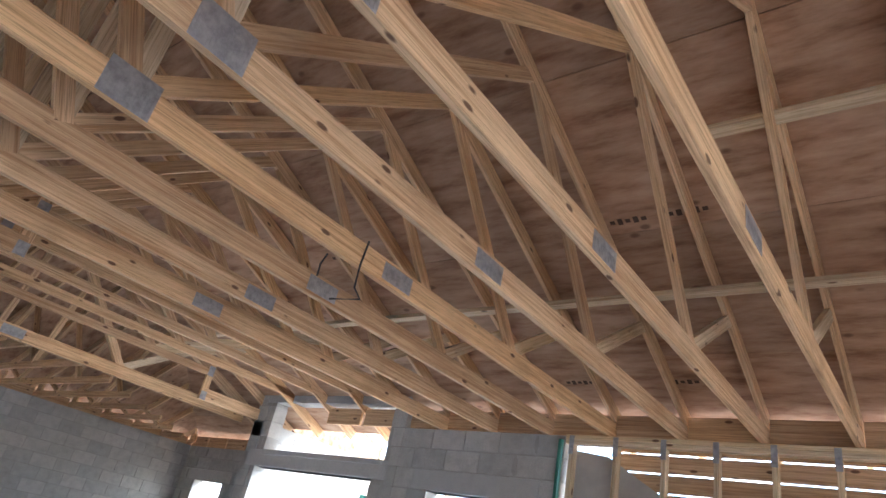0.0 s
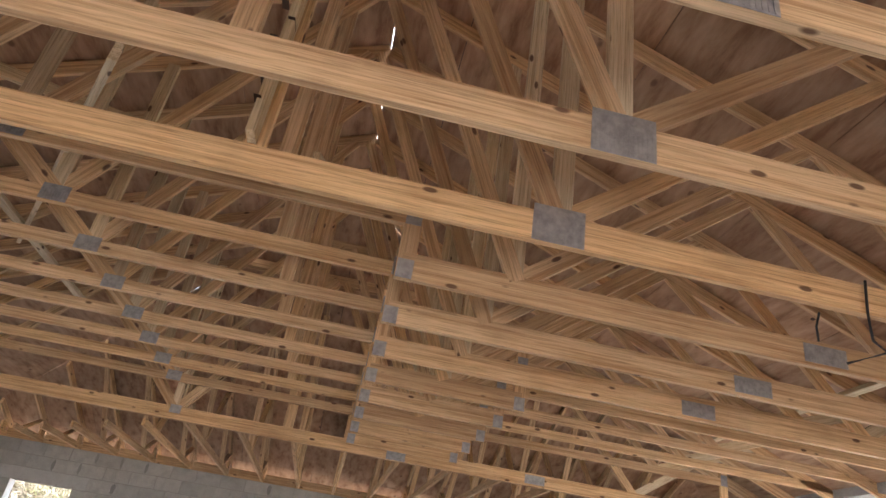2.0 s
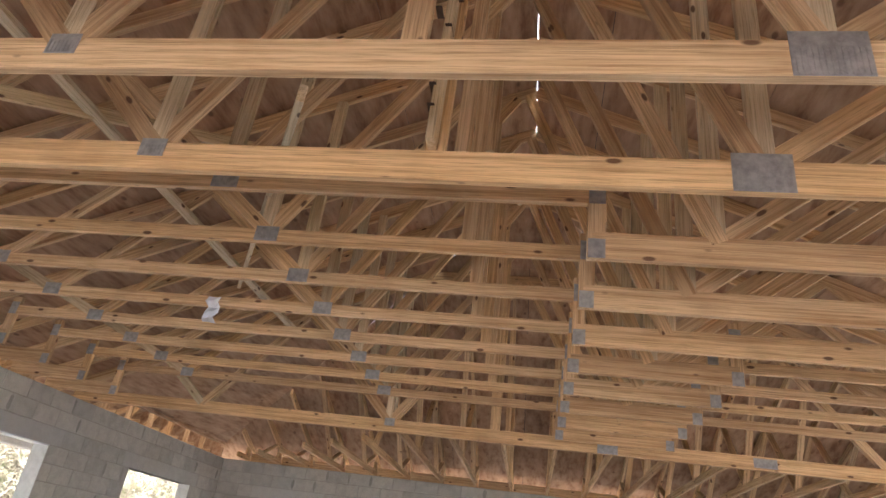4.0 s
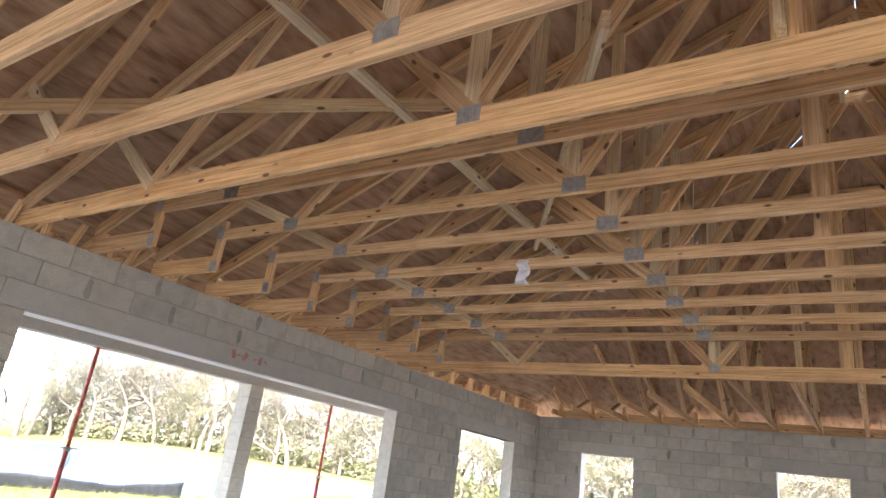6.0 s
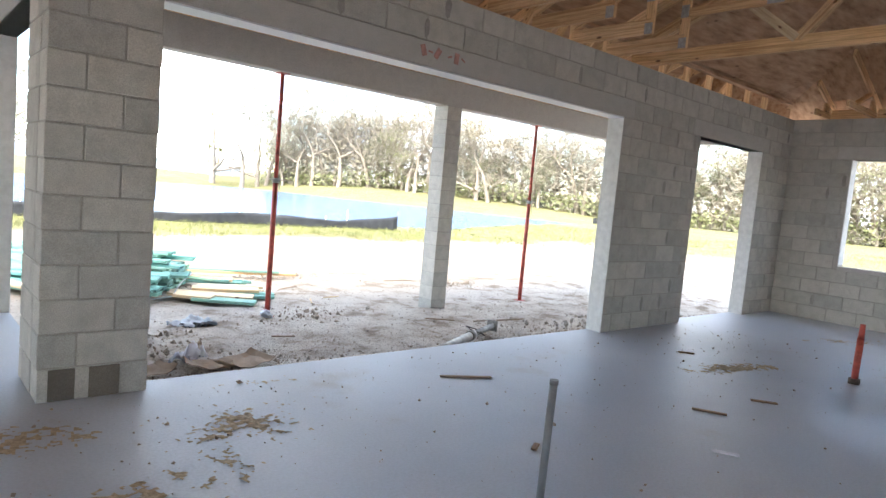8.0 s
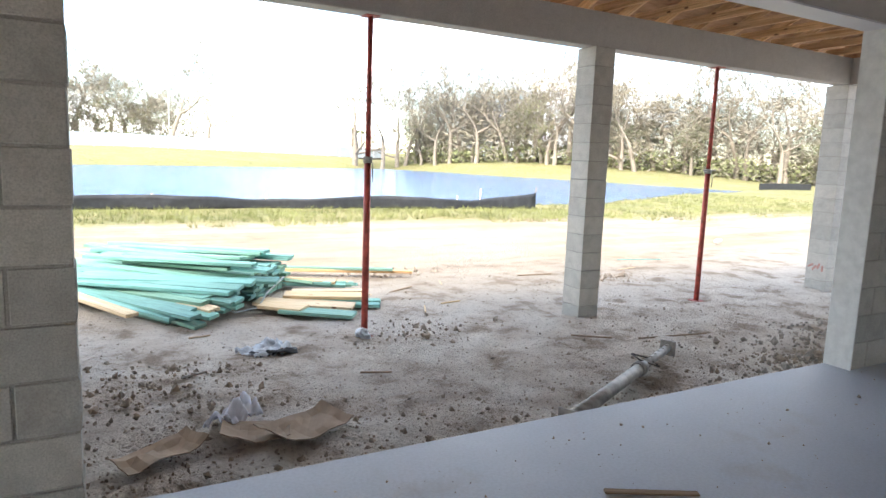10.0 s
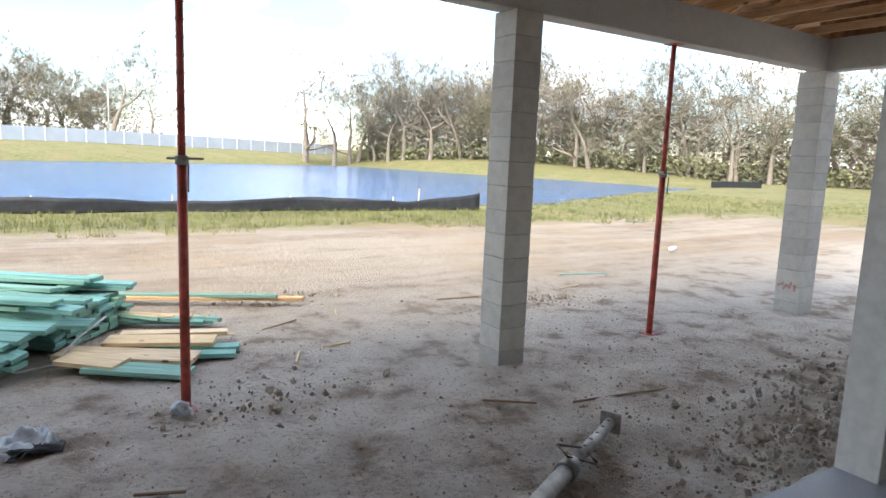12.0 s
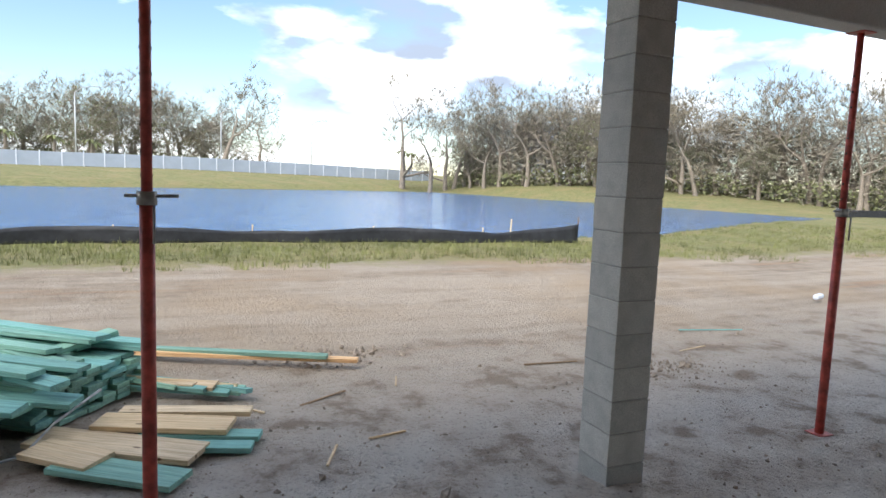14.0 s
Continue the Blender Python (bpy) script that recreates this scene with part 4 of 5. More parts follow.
# ---------------------------------------------------------------- litter outside
def crumple(name, size, mat, at, label, cat, seed, flat=0.35, folds=2.3):
    bm = bmesh.new()
    bmesh.ops.create_grid(bm, x_segments=22, y_segments=22, size=0.5)
    for v in bm.verts:
        p = Vector((v.co.x * folds + seed, v.co.y * folds, seed))
        h = 0.5 * abs(noise.noise(p)) + 0.22 * abs(noise.noise(p * 2.3))
        edge_f = 1 - 0.5 * max(abs(v.co.x), abs(v.co.y))
        v.co = Vector((v.co.x * size[0] * (0.8 + 0.4 * noise.noise(p * 0.5)), v.co.y * size[1] * (0.8 + 0.4 * noise.noise(p * 0.6 + Vector((5, 5, 5)))), h * size[2] * edge_f * 2 * flat + 0.01))
    for f in bm.faces:
        f.smooth = True
    ob = part(name, bm, mat, None, "", pose(*at))
    sol = ob.modifiers.new("thickness", "SOLIDIFY")
    sol.thickness = 0.003
    return tagged(ob, label, cat)


crumple("plastic_sheet", (0.5, 0.36, 0.3), M_PLASTIC, (2.0, 2.98, -0.32, 0, 0, 20), "crumpled grey plastic sheet on damp ground", "plastic", 3.1, 0.6)
crumple("dark_plastic", (0.46, 0.2, 0.16), M_BLACK, (1.99, 2.86, -0.31, 0, 0, 5), "dark crumpled plastic under a pale sheet", "plastic", 8.3, 0.5)
crumple("white_cloth", (0.38, 0.24, 0.4), M_CLOTH, (1.42, 1.52, -0.29, 0, 0, 40), "rumpled white cloth on the mud", "cloth", 5.7, 0.5, 2.6)
for at, size in (((1.78, 1.18, -0.235, 3, 2, 25), (0.55, 0.3)), ((1.5, 1.25, -0.25, -3, 3, -15), (0.4, 0.3)), ((0.95, 1.15, -0.24, 2, -2, 30), (0.5, 0.2))):
    bm = bmesh.new()
    bmesh.ops.create_grid(bm, x_segments=8, y_segments=5, size=0.5)
    for v in bm.verts:
        v.co = Vector((v.co.x * size[0], v.co.y * size[1], 0.04 * noise.noise(v.co * 2.5 + Vector(at[:3])) + (0.03 if abs(v.co.x) > 0.45 else 0)))
    ob = part("cardboard", bm, M_CARD, None, "", pose(*at))
    ob.modifiers.new("thickness", "SOLIDIFY").thickness = 0.006
    tagged(ob, "flattened brown cardboard on the mud", "cardboard")


def stone(bm, p, s, r):
    q = Euler((r.uniform(0, 6), r.uniform(0, 6), r.uniform(0, 6))).to_matrix()
    k = [r.uniform(0.55, 1.2) for _ in range(6)]
    vs = [bm.verts.new(Vector(p) + q @ Vector(v) * s) for v in ((k[0], 0, 0), (-k[1], 0, 0), (0, k[2], 0), (0, -k[3], 0), (0, 0, k[4] * 0.7), (0, 0, -k[5] * 0.7))]
    for f in ((0, 2, 4), (2, 1, 4), (1, 3, 4), (3, 0, 4), (2, 0, 5), (1, 2, 5), (3, 1, 5), (0, 3, 5)):
        bm.faces.new([vs[i] for i in f])


r = random.Random(11)
bm = bmesh.new()
for _ in range(7500):
    x, y = r.uniform(-0.3, 9.8), 0.2 + abs(r.gauss(0, 1.0)) + (r.random() < 0.4) * r.uniform(0, 5.5)
    if y < 7:
        s = min(0.03, 0.004 + r.expovariate(1 / 0.005))
        stone(bm, (x, y, ground_z(x, y) + s * 0.15), s, r)
for cx, cy, n_c in ((1.05, 2.5, 220), (2.6, 0.5, 200), (0.9, 0.6, 220), (3.4, 3.1, 150), (4.6, 6.2, 150), (7.6, 4.9, 220), (6.1, 0.8, 260), (1.0, 1.9, 120)):
    for _ in range(n_c):
        x, y = r.gauss(cx, 0.42), max(0.24, r.gauss(cy, 0.24))
        s = min(0.055, 0.008 + r.expovariate(1 / 0.009))
        stone(bm, (x, y, ground_z(x, y) + s * 0.2 + 0.05 * max(0, 1 - math.hypot(x - cx, y - cy) / 0.5) * r.random()), s, r)
tagged(part("earth_clods", bm, M_CLOD), "dark damp clods and crumbs of earth", "clods", kind="stuff")
bm = bmesh.new()
for _ in range(900):
    x, y = r.gauss(7.6, 0.9), max(0.26, abs(r.gauss(0.75, 0.45)))
    s = min(0.06, 0.010 + r.expovariate(1 / 0.014))
    stone(bm, (x, y, ground_z(x, y) + s * 0.3 + 0.10 * r.random() * max(0, 1 - abs(y - 0.8))), s, r)
for _ in range(160):
    x, y = r.uniform(0.7, 6), r.uniform(0.22, 0.5)
    s = min(0.06, 0.01 + r.expovariate(1 / 0.012))
    stone(bm, (x, y, ground_z(x, y) + s * 0.3), s, r)
tagged(part("rubble", bm, M_GRAVEL), "pale broken concrete rubble by the wall", "rubble", kind="stuff")
# rough concrete lip along the opening
bm = bmesh.new()
prev = None
for k in range(90):
    x = OPEN_L + (OPEN_R - OPEN_L) * k / 89
    w = 0.08 + 0.07 * noise.noise(Vector((x * 3, 1, 0)))
    row = [bm.verts.new(p) for p in ((x, 0.195, -0.012), (x, 0.2 + w * 0.6, -0.03 + 0.02 * noise.noise(Vector((x * 7, 0, 0)))), (x, 0.22 + w, -0.2), (x, 0.24 + w, -0.4))]
    if prev:
        for i in range(3):
            bm.faces.new((prev[i], prev[i + 1], row[i + 1], row[i]))
    prev = row
tagged(part("slab_edge", bm, M_LINTEL), "rough spilled concrete edge of the slab", "edge", kind="structure")
for k, (x, y, L, yaw, mt) in enumerate(((4.0, 3.9, 0.32, 65, M_PINE_PALE), (4.2, 5.0, 0.5, 30, M_DARKWOOD), (5.9, 1.95, 0.9, -8, M_DARKWOOD), (4.9, 5.2, 0.25, 70, M_PINE_PALE), (3.6, 4.9, 0.3, -50, M_PINE_PALE),
                                        (6.6, 5.3, 0.6, -5, M_DARKWOOD), (4.45, 4.1, 0.3, 10, M_PINE_PALE), (1.5, 3.6, 0.2, 10, M_PINE_PALE), (2.6, 2.0, 0.25, -20, M_DARKWOOD), (5.2, 0.4, 0.25, 5, M_DARKWOOD),
                                        (8.6, 5.4, 0.5, 12, M_PINE_PALE), (9.5, 6.0, 0.9, -14, M_TREATED_BLUE), (5.0, 2.2, 0.4, -35, M_DARKWOOD), (1.3, 2.5, 0.2, 25, M_GRAVEL))):
    m = pose(x, y, ground_z(x, y) + 0.012, 0, 0, yaw)
    tagged(part("stick", box_mesh((L, 0.018, 0.014), mt, 0.003), mt, None, "", m), "splintered stick of wood on the ground", "stick", group="sticks")
tagged(part("white_pipe", box_mesh((0.3, 0.09, 0.08), M_WHITE, 0.02), M_WHITE, None, "", pose(12.9, 7.0, -0.16, 0, 0, 20)), "short white plastic offcut on the sand", "offcut")

# ---------------------------------------------------------------- things on the slab
cd = thing("conduit_stub", (1.57, -2.46, 0), label="dark grey plastic conduit rising from the slab", category="conduit")
tube("pipe", [(1.57, -2.46, 0), (1.585, -2.46, 0.64)], 0.018, M_CONDUIT, cd, sides=14)
tube("rim", [(1.585, -2.46, 0.62), (1.586, -2.46, 0.642)], 0.020, M_CONDUIT, cd, sides=14)
ringp = [(1.6 + 0.09 * math.cos(q), -2.5 + 0.09 * math.sin(q), 0.012) for q in [2 * math.pi * k / 24 for k in range(25)]]
tube("ring", ringp, 0.012, M_RED, cd, "red plastic collar ring", 6)
tube("spoke", [ringp[0], ringp[12]], 0.008, M_RED, cd, "red spoke", 6)
rp = thing("red_pipe_stub", (6.15, -2.37, 0), label="short red pipe stub leaning from the slab", category="pipe")
tube("pipe", [(6.15, -2.37, 0), (6.17, -2.37, 0.42)], 0.030, M_RED, rp, sides=14)
tube("tip", [(6.17, -2.37, 0.42), (6.18, -2.37, 0.56)], [0.028, 0.022], M_RED, rp, sides=10)
tube("collar", [(6.15, -2.37, 0), (6.15, -2.37, 0.05)], 0.05, M_DARKMETAL, rp, "dark ring at the slab", 12)
for x, y, L, yaw, mt in ((2.79, -0.67, 0.42, -28, M_DARKWOOD), (3.9, -2.1, 0.24, -62, M_DARKWOOD), (4.6, -2.2, 0.2, -55, M_DARKWOOD), (3.2, -2.55, 0.16, -60, M_CLOTH), (2.2, -1.9, 0.10, 30, M_DARKWOOD), (5.6, -1.0, 0.16, -50, M_DARKWOOD)):
    tagged(part("wood_scrap", box_mesh((L, 0.035, 0.012), mt, 0.004), mt, None, "", pose(x, y, 0.008, 0, 0, yaw)), "small splintered scrap lying on the slab", "scrap", group="floor scraps")
bm = bmesh.new()
for _ in range(650):
    x, y = r.uniform(-0.6, 7.5), -abs(r.gauss(0, 1.6)) - 0.02
    s = 0.002 + r.expovariate(1 / 0.0035)
    stone(bm, (x, y, s * 0.3), min(s, 0.025), r)
tagged(part("floor_crumbs", bm, M_CLOD), "dark crumbs scattered over the slab", "crumbs", kind="stuff")
# thin sand spilled over the slab
M_SPILL = plain("spilled_tan_sand", (0.52, 0.41, 0.27), 0.95, 0, 0.35, 45, 0.5)


def sand_spill(cx, cy, rx, ry, yaw, seed):
    """Broken patches of thin sand with ragged edges."""
    bm, step = bmesh.new(), 0.013
    nx, ny_ = int(rx / step), int(ry / step)
    grid = {}

    def depth(i, j):
        p = Vector((i * step, j * step, seed))
        return 1 - math.hypot(i / nx, j / ny_) + 0.7 * noise.noise(p * 3.1) + 0.7 * noise.noise(p * 12) + 0.9 * noise.noise(p * 31) - 0.62

    for i in range(-nx, nx + 1):
        for j in range(-ny_, ny_ + 1):
            d = depth(i, j)
            if d > 0:
                grid[i, j] = bm.verts.new((i * step, j * step, 0.001 + min(0.008, 0.009 * d)))
    for i, j in grid:
        q = [grid.get(k) for k in ((i, j), (i + 1, j), (i + 1, j + 1), (i, j + 1))]
        if all(q):
            bm.faces.new(q).smooth = True
    bmesh.ops.delete(bm, geom=[v for v in bm.verts if not v.link_faces], context="VERTS")
    tagged(part("sand_spill", bm, M_SPILL, None, "", pose(cx, cy, 0.0005, 0, 0, yaw)), "thin tan sand spilled over the slab", "sand", kind="stuff")


for spec in ((0.85, -0.85, 0.75, 0.42, 12, 1.0), (-0.1, -0.45, 0.6, 0.35, -10, 2.0), (0.2, -1.4, 0.8, 0.35, 20, 3.0), (5.6, -1.6, 0.9, 0.22, -18, 4.0), (6.9, -2.6, 0.7, 0.25, 5, 5.0),
             (1.3, -0.15, 0.5, 0.14, 0, 6.0), (8.6, -1.6, 1.0, 0.3, -30, 7.0)):
    sand_spill(*spec)

# mortar smears in the pier's lowest course, and sprayed marks
for x, w in ((0.13, 0.14), (0.36, 0.17)):
    tagged(part("mortar_patch", box_mesh((w, 0.008, 0.19), M_DAMP, 0.003), M_DAMP, None, "", Matrix.Translation((x, -0.005, 0.1))), "dark damp mortar patch at the pier foot", "patch", kind="structure")
for k in range(6):
    x = 2.62 + k * 0.075 + (0.06 if k > 2 else 0)
    tagged(part("paint_mark", box_mesh((0.05, 0.004, 0.015 if k % 2 else 0.09), M_MARK, 0.001), M_MARK, None, "", pose(x, -0.004, 2.56, 0, 25 * (k % 3) - 20)), "red sprayed dimension mark on the lintel", "mark")

# ---------------------------------------------------------------- silt fence and grass
sf = thing("silt_fence", (4, 15.6, 0), label="sagging black silt fence along the pond bank", category="fence")
bm = bmesh.new()
prev = None
for k in range(220):
    x = -40 + 54 * k / 219
    y = 15.6 + 0.25 * math.sin(x * 0.35) + 0.1 * math.sin(x * 1.7)
    z0 = ground_z(x, y)
    h = 0.36 + 0.06 * math.sin(x * 0.9) + 0.04 * noise.noise(Vector((x, 0, 3))) + (0.22 * max(0, (x - 11.5) / 2.5))
    row = [bm.verts.new((x, y + 0.05 * noise.noise(Vector((x * 2.2, i, 0))), z0 - 0.03 + h * i / 4)) for i in range(5)]
    if prev:
        for i in range(4):
            bm.faces.new((prev[i], row[i], row[i + 1], prev[i + 1])).smooth = True
    prev = row
fab = part("fabric", bm, M_BLACK, sf)
fab.modifiers.new("thickness", "SOLIDIFY").thickness = 0.006
for k in range(18):
    x = 14 - 3.0 * k
    y = 15.66 + 0.25 * math.sin(x * 0.35) + 0.1 * math.sin(x * 1.7)
    beam("stake", (x, y, ground_z(x, y) - 0.1), (x + 0.03, y, ground_z(x, y) + (0.75 if k == 0 else 0.42)), 0.03, 0.03, M_DARKWOOD if k == 0 else M_PINE_PALE, sf, up=(0, 1, 0))
beam("stake", (11.9, 15.5, 0), (11.92, 15.5, 0.5), 0.03, 0.03, M_PINE_PALE, sf, up=(0, 1, 0))
s2 = thing("silt_fence", (47, 33, 0), label="short far stretch of dark silt fence", category="fence")
for k in range(3):
    x, y = 48 + 1.5 * k, 31 - 0.5 * k
    beam("fabric", (x, y, ground_z(x, y) + 0.3), (x + 1.5, y - 0.5, ground_z(x + 1.5, y - 0.5) + 0.3), 0.03, 0.5, M_BLACK, s2)

bm = bmesh.new()
r = random.Random(3)


def tuft(x, y, h, blades):
    z = ground_z(x, y)
    for _ in range(blades):
        q, lean = r.uniform(0, 6.28), r.uniform(0.1, 0.7) * h
        bx, by = x + r.uniform(-0.08, 0.08), y + r.uniform(-0.08, 0.08)
        w = 0.006 + 0.012 * h
        a_, b_ = bm.verts.new((bx - w * math.sin(q), by + w * math.cos(q), z - 0.01)), bm.verts.new((bx + w * math.sin(q), by - w * math.cos(q), z - 0.01))
        c_ = bm.verts.new((bx + lean * math.cos(q), by + lean * math.sin(q), z + h * r.uniform(0.6, 1.1)))
        bm.faces.new((a_, b_, c_))


for _ in range(8500):
    x = r.uniform(-14, 34)
    y = r.uniform(11.4, 15.5) if x < 15 else r.uniform(10.8, 18 + 0.4 * (x - 14))
    if y < 12.3 and noise.noise(Vector((x * 0.5, y * 0.8, 0))) < 0.05:
        continue
    tuft(x, y, r.uniform(0.05, 0.17), 6)
for _ in range(2500):
    x, y = r.uniform(17, 45), r.uniform(2, 16)
    if x > 22 + 3 * noise.noise(Vector((y * 0.3, 0, 0))):
        tuft(x, y, r.uniform(0.06, 0.16), 4)
tagged(part("grass", bm, M_GRASSBLADE), "rough yellow-green grass on the pond bank", "grass", kind="stuff")

# ---------------------------------------------------------------- trees
def limb(bm, p, d, length, rad, depth, r, tips, spread=0.55):
    n = 3
    pts, radii = [p], [rad]
    for k in range(n):
        d = (d + Vector((r.uniform(-1, 1), r.uniform(-1, 1), r.uniform(-0.5, 0.8))) * 0.20).normalized()
        p = p + d * length / n
        pts.append(p)
        radii.append(rad * (1 - 0.42 * (k + 1) / n))
    tube_into(bm, pts, radii, 6 if depth > 3 else (4 if depth > 1 else 3), cap=False)
    if depth == 0:
        tips.append((p, d))
        return
    for k in range(r.choice((2, 3, 3)) if depth > 1 else 3):
        side = Vector((r.uniform(-1, 1), r.uniform(-1, 1), r.uniform(-0.35, 0.7))).normalized()
        start = pts[-1] if k == 0 else pts[r.choice((1, 2, 3))]
        limb(bm, start, (d * (1 - spread) + side * spread * (1.25 if k else 0.6)).normalized(), length * r.uniform(0.6, 0.82), radii[-1] * r.uniform(0.6, 0.85), depth - 1, r, tips, spread)


def leaves(bm, tips, per, size, spread, r):
    for p, d in tips:
        for _ in range(per):
            c = p + Vector((r.gauss(0, spread), r.gauss(0, spread), r.gauss(0, spread * 0.7)))
            u = Vector((r.uniform(-1, 1), r.uniform(-1, 1), r.uniform(-1, 1))).normalized()
            v = u.orthogonal().normalized()
            s = size * r.uniform(0.5, 1.3)
            bm.faces.new([bm.verts.new(c + u * s), bm.verts.new(c + v * s * 0.55), bm.verts.new(c - u * s), bm.verts.new(c - v * s * 0.55)])


def tree(seed, height, depth, per, leaf_mat, size, label, lean=0.06, spread=0.55, trunk=0.3):
    r = random.Random(seed)
    t = thing("tree", (0, 0, 0), label=label, category="tree", group="trees round the pond")
    bm, tips = bmesh.new(), []
    limb(bm, Vector((0, 0, -0.3)), Vector((r.uniform(-lean, lean), r.uniform(-lean, lean), 1)).normalized(), height * trunk, height * 0.026, depth, r, tips, spread)
    part("trunk", bm, M_BARK, t)
    bm = bmesh.new()
    for p, d in tips:            # fine bare twigs
        for _ in range(15):
            e = p + (d * 0.6 + Vector((r.uniform(-1, 1), r.uniform(-1, 1), r.uniform(-0.6, 1)))) * height * 0.055
            w = Vector((r.uniform(-1, 1), r.uniform(-1, 1), 0)) * 0.035
            bm.faces.new([bm.verts.new(p - w), bm.verts.new(p + w), bm.verts.new(e)])
    tagged(part("branchwork", bm, M_TWIG, t, "bare grey-brown twigs"), kind="stuff")
    bm = bmesh.new()
    leaves(bm, tips, max(2, per // 2), size * 0.8, height * 0.03, r)
    tagged(part("crown", bm, leaf_mat, t, "sparse leaves"), kind="stuff")
    return t


PROTO = [tree(1, 15.5, 5, 7, M_LEAF_TAN, 0.14, "bare spreading tree with a few tan leaves", 0.1, 0.6, 0.34),
         tree(2, 17, 5, 9, M_LEAF_TAN, 0.15, "tall grey winter tree with tan foliage", 0.1, 0.5, 0.3),
         tree(3, 15.5, 5, 12, M_LEAF, 0.15, "thin dull-green tree at the water's edge", 0.08, 0.55, 0.28),
         tree(4, 13, 5, 14, M_LEAF_DARK, 0.16, "dark green live oak at the wood's edge", 0.15, 0.65, 0.24),
         tree(5, 18, 5, 4, M_LEAF, 0.14, "slender bare tree with pale trunk", 0.05, 0.42, 0.36)]
r = random.Random(21)
places = [(37.6, 95, 0, 1.3, 0.0), (41.5, 93, 1, 1.05, 1.2), (44.6, 94, 0, 1.0, 2.6)]
for k in range(120):                       # wood beyond the pond, curving round to the east
    s = (k + r.uniform(-0.4, 0.4)) / 119
    if s < 0.45:
        q = s / 0.45
        x, y = 45 + 22 * q, 96 - 46 * q
    else:
        q = (s - 0.45) / 0.55
        x, y = 67 + 12 * q, 50 - 70 * q
    off = r.uniform(0, 9)
    places.append((x + off, y + off * 0.5, r.choice((0, 0, 1, 1, 1, 2, 4, 4, 3)), r.uniform(0.7, 0.98) * (0.92 + 0.16 * (1 - s)), r.uniform(0, 6.28)))
for k in range(26):                       # behind the white fence
    x = -52 + 2.6 * k + r.uniform(-2, 2)
    places.append((x, 132 + r.uniform(-5, 12) + 0.25 * x, r.choice((1, 2, 3, 3)), r.uniform(1.0, 1.3), r.uniform(0, 6.28)))
places += [(14, 128, 4, 1.15, 0.3), (20, 124, 0, 0.9, 2.0)]
used = set()
for x, y, k, s, q in places:
    m = Matrix.Translation((x, y, ground_z(x, y) - 0.1)) @ Matrix.Rotation(q, 4, "Z")
    if k not in used:
        used.add(k)
        PROTO[k].matrix_basis = m @ Matrix.Diagonal((s, s, s, 1))
        continue
    ob = copy_thing(PROTO[k], m)
    ob.scale = (s, s, s * r.uniform(0.92, 1.08))

# understorey and the depth of the wood
for nm, lab, mt, seed, count, zmax in (("undergrowth", "dense green shrubs under the trees", M_LEAF, 4, 18000, 3.0), ("woodland", "hazy brown-grey wood behind the first trees", M_TWIG, 6, 140000, 12.5),
                                       ("woodland_evergreen", "dark evergreen depth of the wood", M_LEAF_DARK, 9, 9000, 5.5)):
    r = random.Random(seed)
    bm = bmesh.new()
    back = 5 if zmax < 4 else 12
    for _ in range(count):
        s = r.random()
        if s < 0.34:
            q = s / 0.34
            x, y = 46 + 22 * q, 97 - 46 * q
        elif s < 0.74:
            q = (s - 0.34) / 0.40
            x, y = 68 + 12 * q, 51 - 80 * q
        else:
            q = (s - 0.74) / 0.26
            x, y = -60 + 74 * q, 136 - 6 * q
        off = r.uniform(0, back)
        x, y = x + off, y + off * 0.5
        clump = 0.5 + 0.5 * noise.noise(Vector((x * 0.22, y * 0.22, seed)))
        top = zmax * (0.25 + 0.95 * clump) * (1.25 if s >= 0.74 else 1)
        z = ground_z(x, y) + top * r.random() ** 0.8
        c = Vector((x, y, z))
        u = Vector((r.uniform(-1, 1), r.uniform(-1, 1), r.uniform(-1, 1))).normalized()
        v = u.orthogonal().normalized()
        k = r.uniform(0.12, 0.30)
        if zmax > 8:            # bare twigs: long thin slivers
            u = (u + Vector((0, 0, r.uniform(0, 1.2)))).normalized()
            v = u.orthogonal().normalized()
            long, slim = k * 2.4, k * 0.26
        else:
            long, slim = k, k * 0.6
        bm.faces.new([bm.verts.new(c + u * long), bm.verts.new(c + v * slim), bm.verts.new(c - u * long), bm.verts.new(c - v * slim)])
    tagged(part(nm, bm, mt), lab, "woodland", kind="stuff")

# ---------------------------------------------------------------- white fence, lamps, palms
wf = thing("white_fence", (0, 95, 1), label="long white vinyl privacy fence beyond the pond", category="fence")
for k in range(46):
    xa, xb = -60 + 2.35 * k, -60 + 2.35 * (k + 1)
    ya, yb = [82 + (x + 60) * 0.235 for x in (xa, xb)]
    za, zb = ground_z(xa, ya), ground_z(xb, yb)
    # panels take the shade-tinted vinyl, posts the plain white
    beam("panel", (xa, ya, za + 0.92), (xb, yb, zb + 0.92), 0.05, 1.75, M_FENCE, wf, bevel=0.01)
    part("post", box_mesh((0.14, 0.14, 2.0), M_WHITE, 0.015), M_WHITE, wf, "", Matrix.Translation((xa, ya, za + 0.95)))


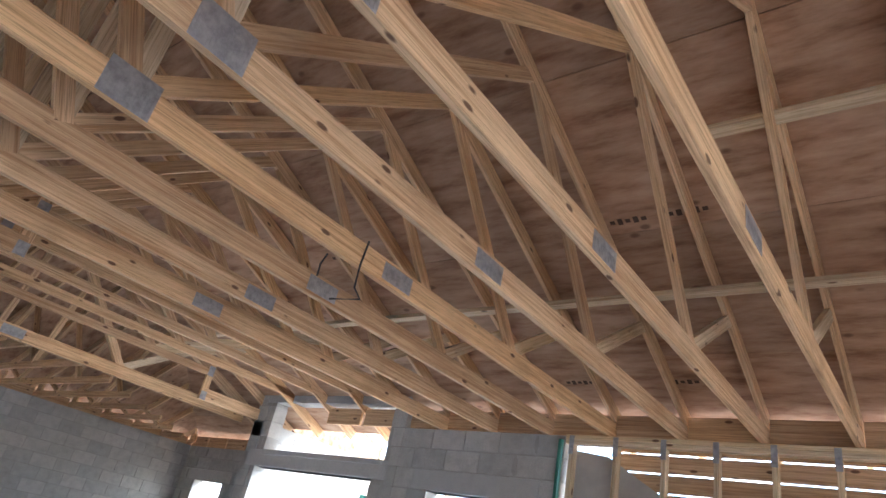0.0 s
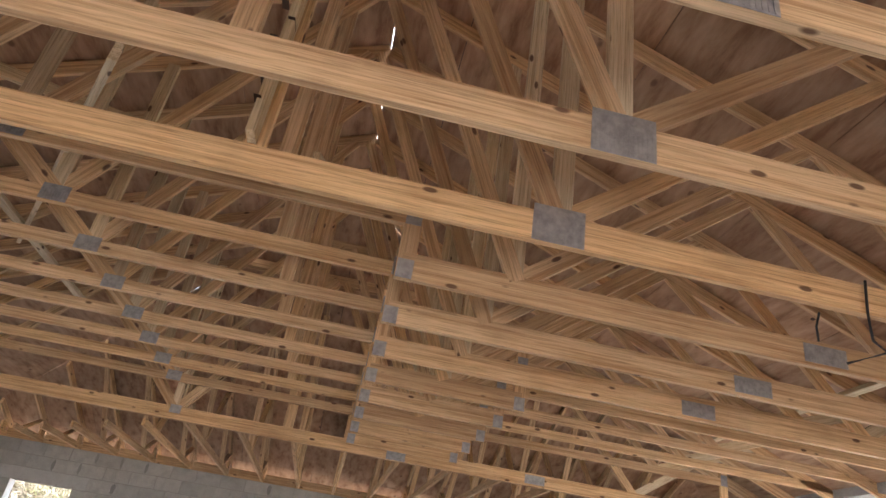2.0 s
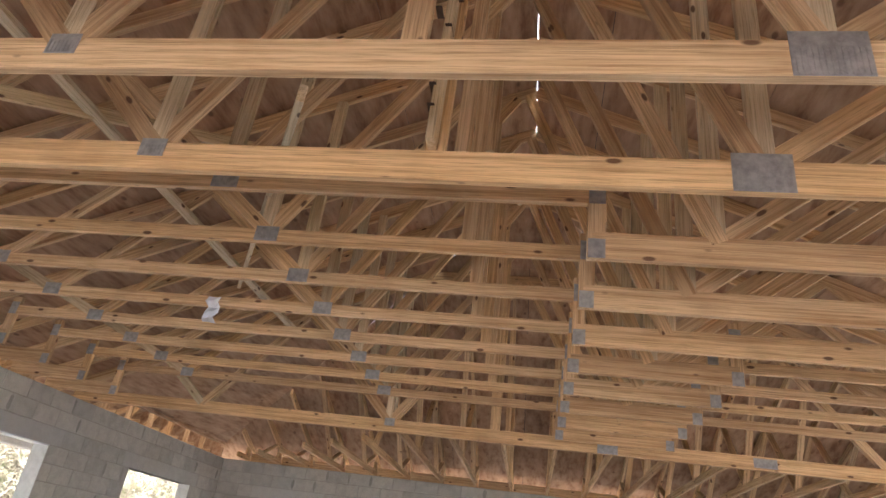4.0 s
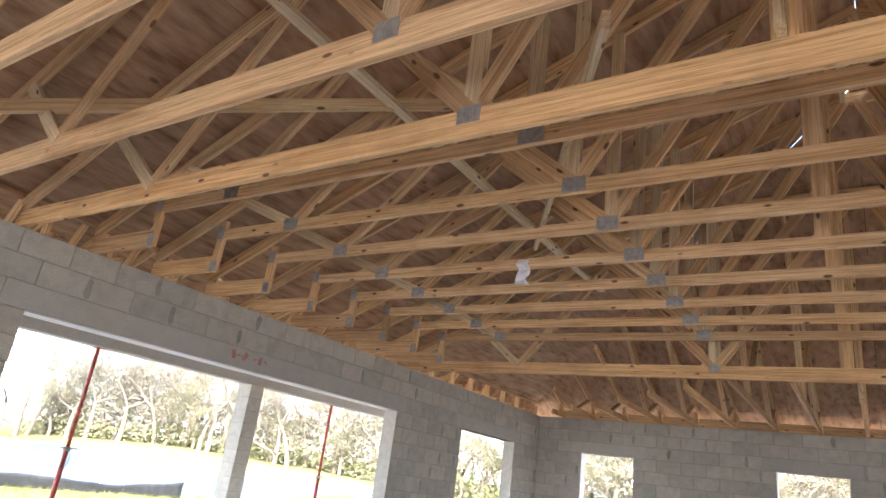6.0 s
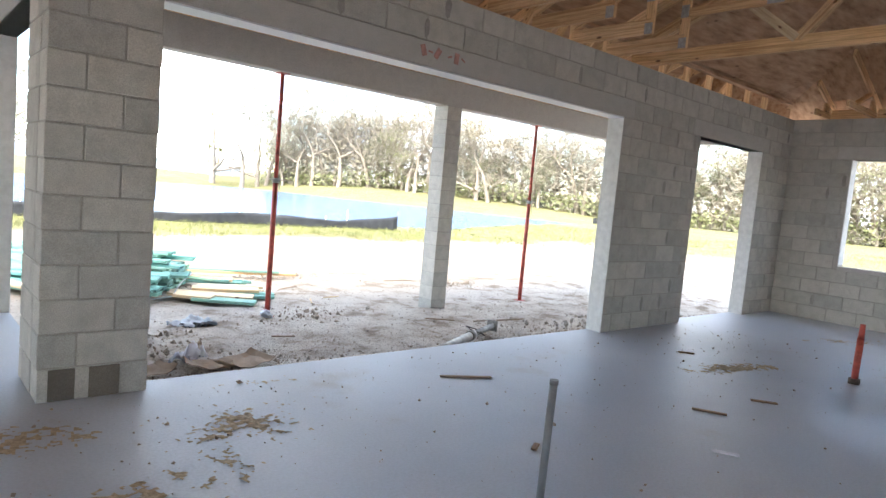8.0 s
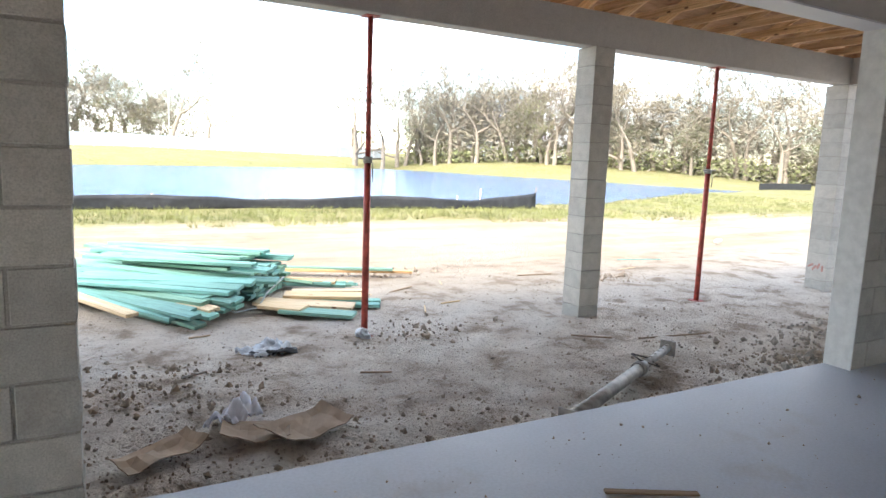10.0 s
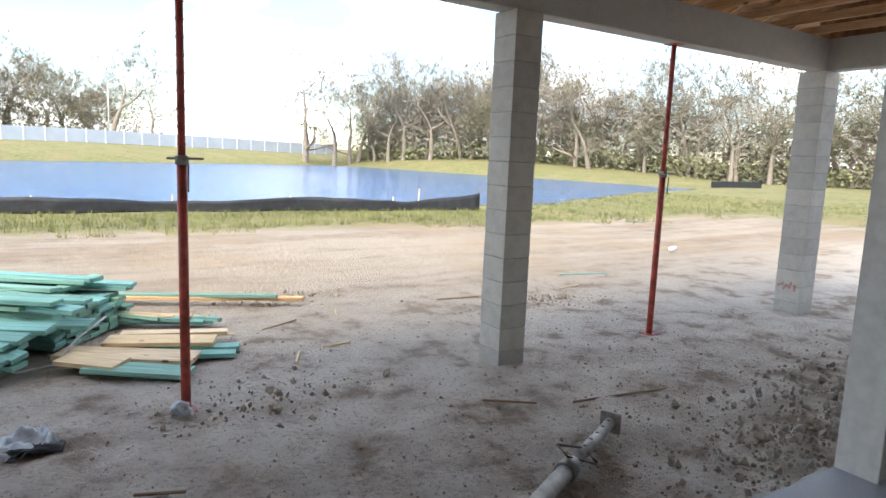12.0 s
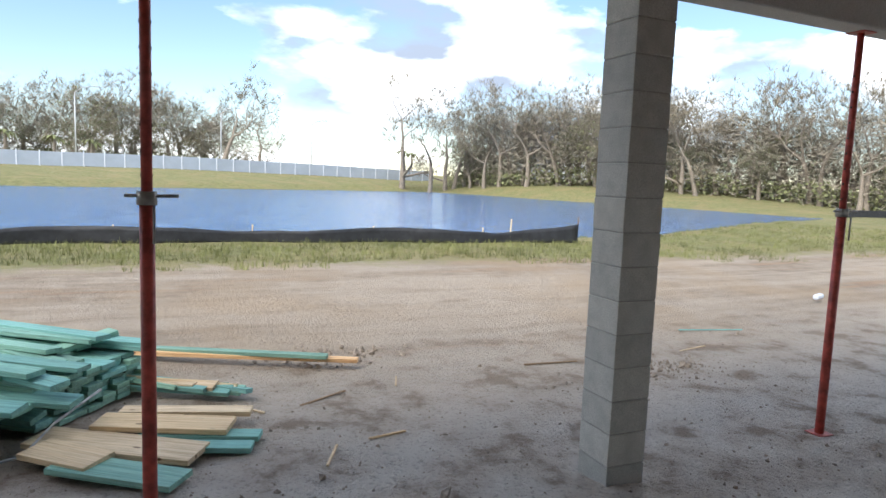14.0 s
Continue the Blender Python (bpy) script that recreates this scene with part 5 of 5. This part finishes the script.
def palm(x, y, h):
    t = thing("palm", (x, y, ground_z(x, y)), label="young palm with a bare trunk", category="palm", group="palms")
    z = ground_z(x, y)
    tube("trunk", [(x, y, z - 0.2), (x + 0.1, y, z + h * 0.6), (x + 0.15, y, z + h)], [0.3, 0.24, 0.2], M_BARK, t, sides=8)
    bm = bmesh.new()
    for k in range(14):
        q, up_ = k * 2.4, 0.3 + 0.5 * ((k * 7) % 5) / 5
        pts = [Vector((x + 0.15, y, z + h)) + Vector((math.cos(q) * s * 1.3, math.sin(q) * s * 1.3, up_ * s * 1.5 - s * s * 0.9)) for s in (0, 0.5, 1.0, 1.5)]
        side = Vector((-math.sin(q), math.cos(q), 0))
        for i, (a_, b_) in enumerate(zip(pts, pts[1:])):
            wa, wb = (0.05, 0.28, 0.22, 0.03)[i], (0.05, 0.28, 0.22, 0.03)[i + 1]
            bm.faces.new([bm.verts.new(v) for v in (a_ - side * wa, a_ + side * wa, b_ + side * wb, b_ - side * wb)])
    part("fronds", bm, M_LEAF, t, "green fronds")


for x, y, h in ((-26, 112, 4.5), (-22, 113, 4.2), (-18, 114, 4.8), (-12, 116, 4.4), (-7, 117, 4.0), (52, 135, 5), (55, 137, 4.6)):
    palm(x, y, h)
for x, y, h in ((-8.6, 112, 11), (13, 122, 10), (33, 140, 10)):
    z = ground_z(x, y)
    t = thing("street_lamp", (x, y, z), label="pale street lamp behind the white fence", category="street lamp")
    tube("pole", [(x, y, z), (x, y, z + h)], [0.12, 0.08], M_LAMPPOST, t, sides=8)
    tube("arm", [(x, y, z + h), (x + 1.0, y, z + h + 0.8), (x + 2.6, y, z + h + 1.1)], 0.06, M_LAMPPOST, t, sides=6)
    part("head", box_mesh((0.8, 0.3, 0.15), M_LAMPPOST, 0.04), M_LAMPPOST, t, "", Matrix.Translation((x + 2.9, y, z + h + 1.1)))
# heap of earth past the east windows
bm = bmesh.new()
r = random.Random(8)
for _ in range(700):
    x, y = r.gauss(40, 2.6), r.gauss(-3, 1.2)
    h = 1.3 * max(0, 1 - math.hypot((x - 40) / 5, (y + 3) / 3))
    stone(bm, (x, y, ground_z(x, y) + h * r.random()), r.uniform(0.1, 0.4), r)
tagged(part("rubble_heap", bm, M_GRAVEL), "far heap of pale rubble on the grass", "heap", kind="stuff")
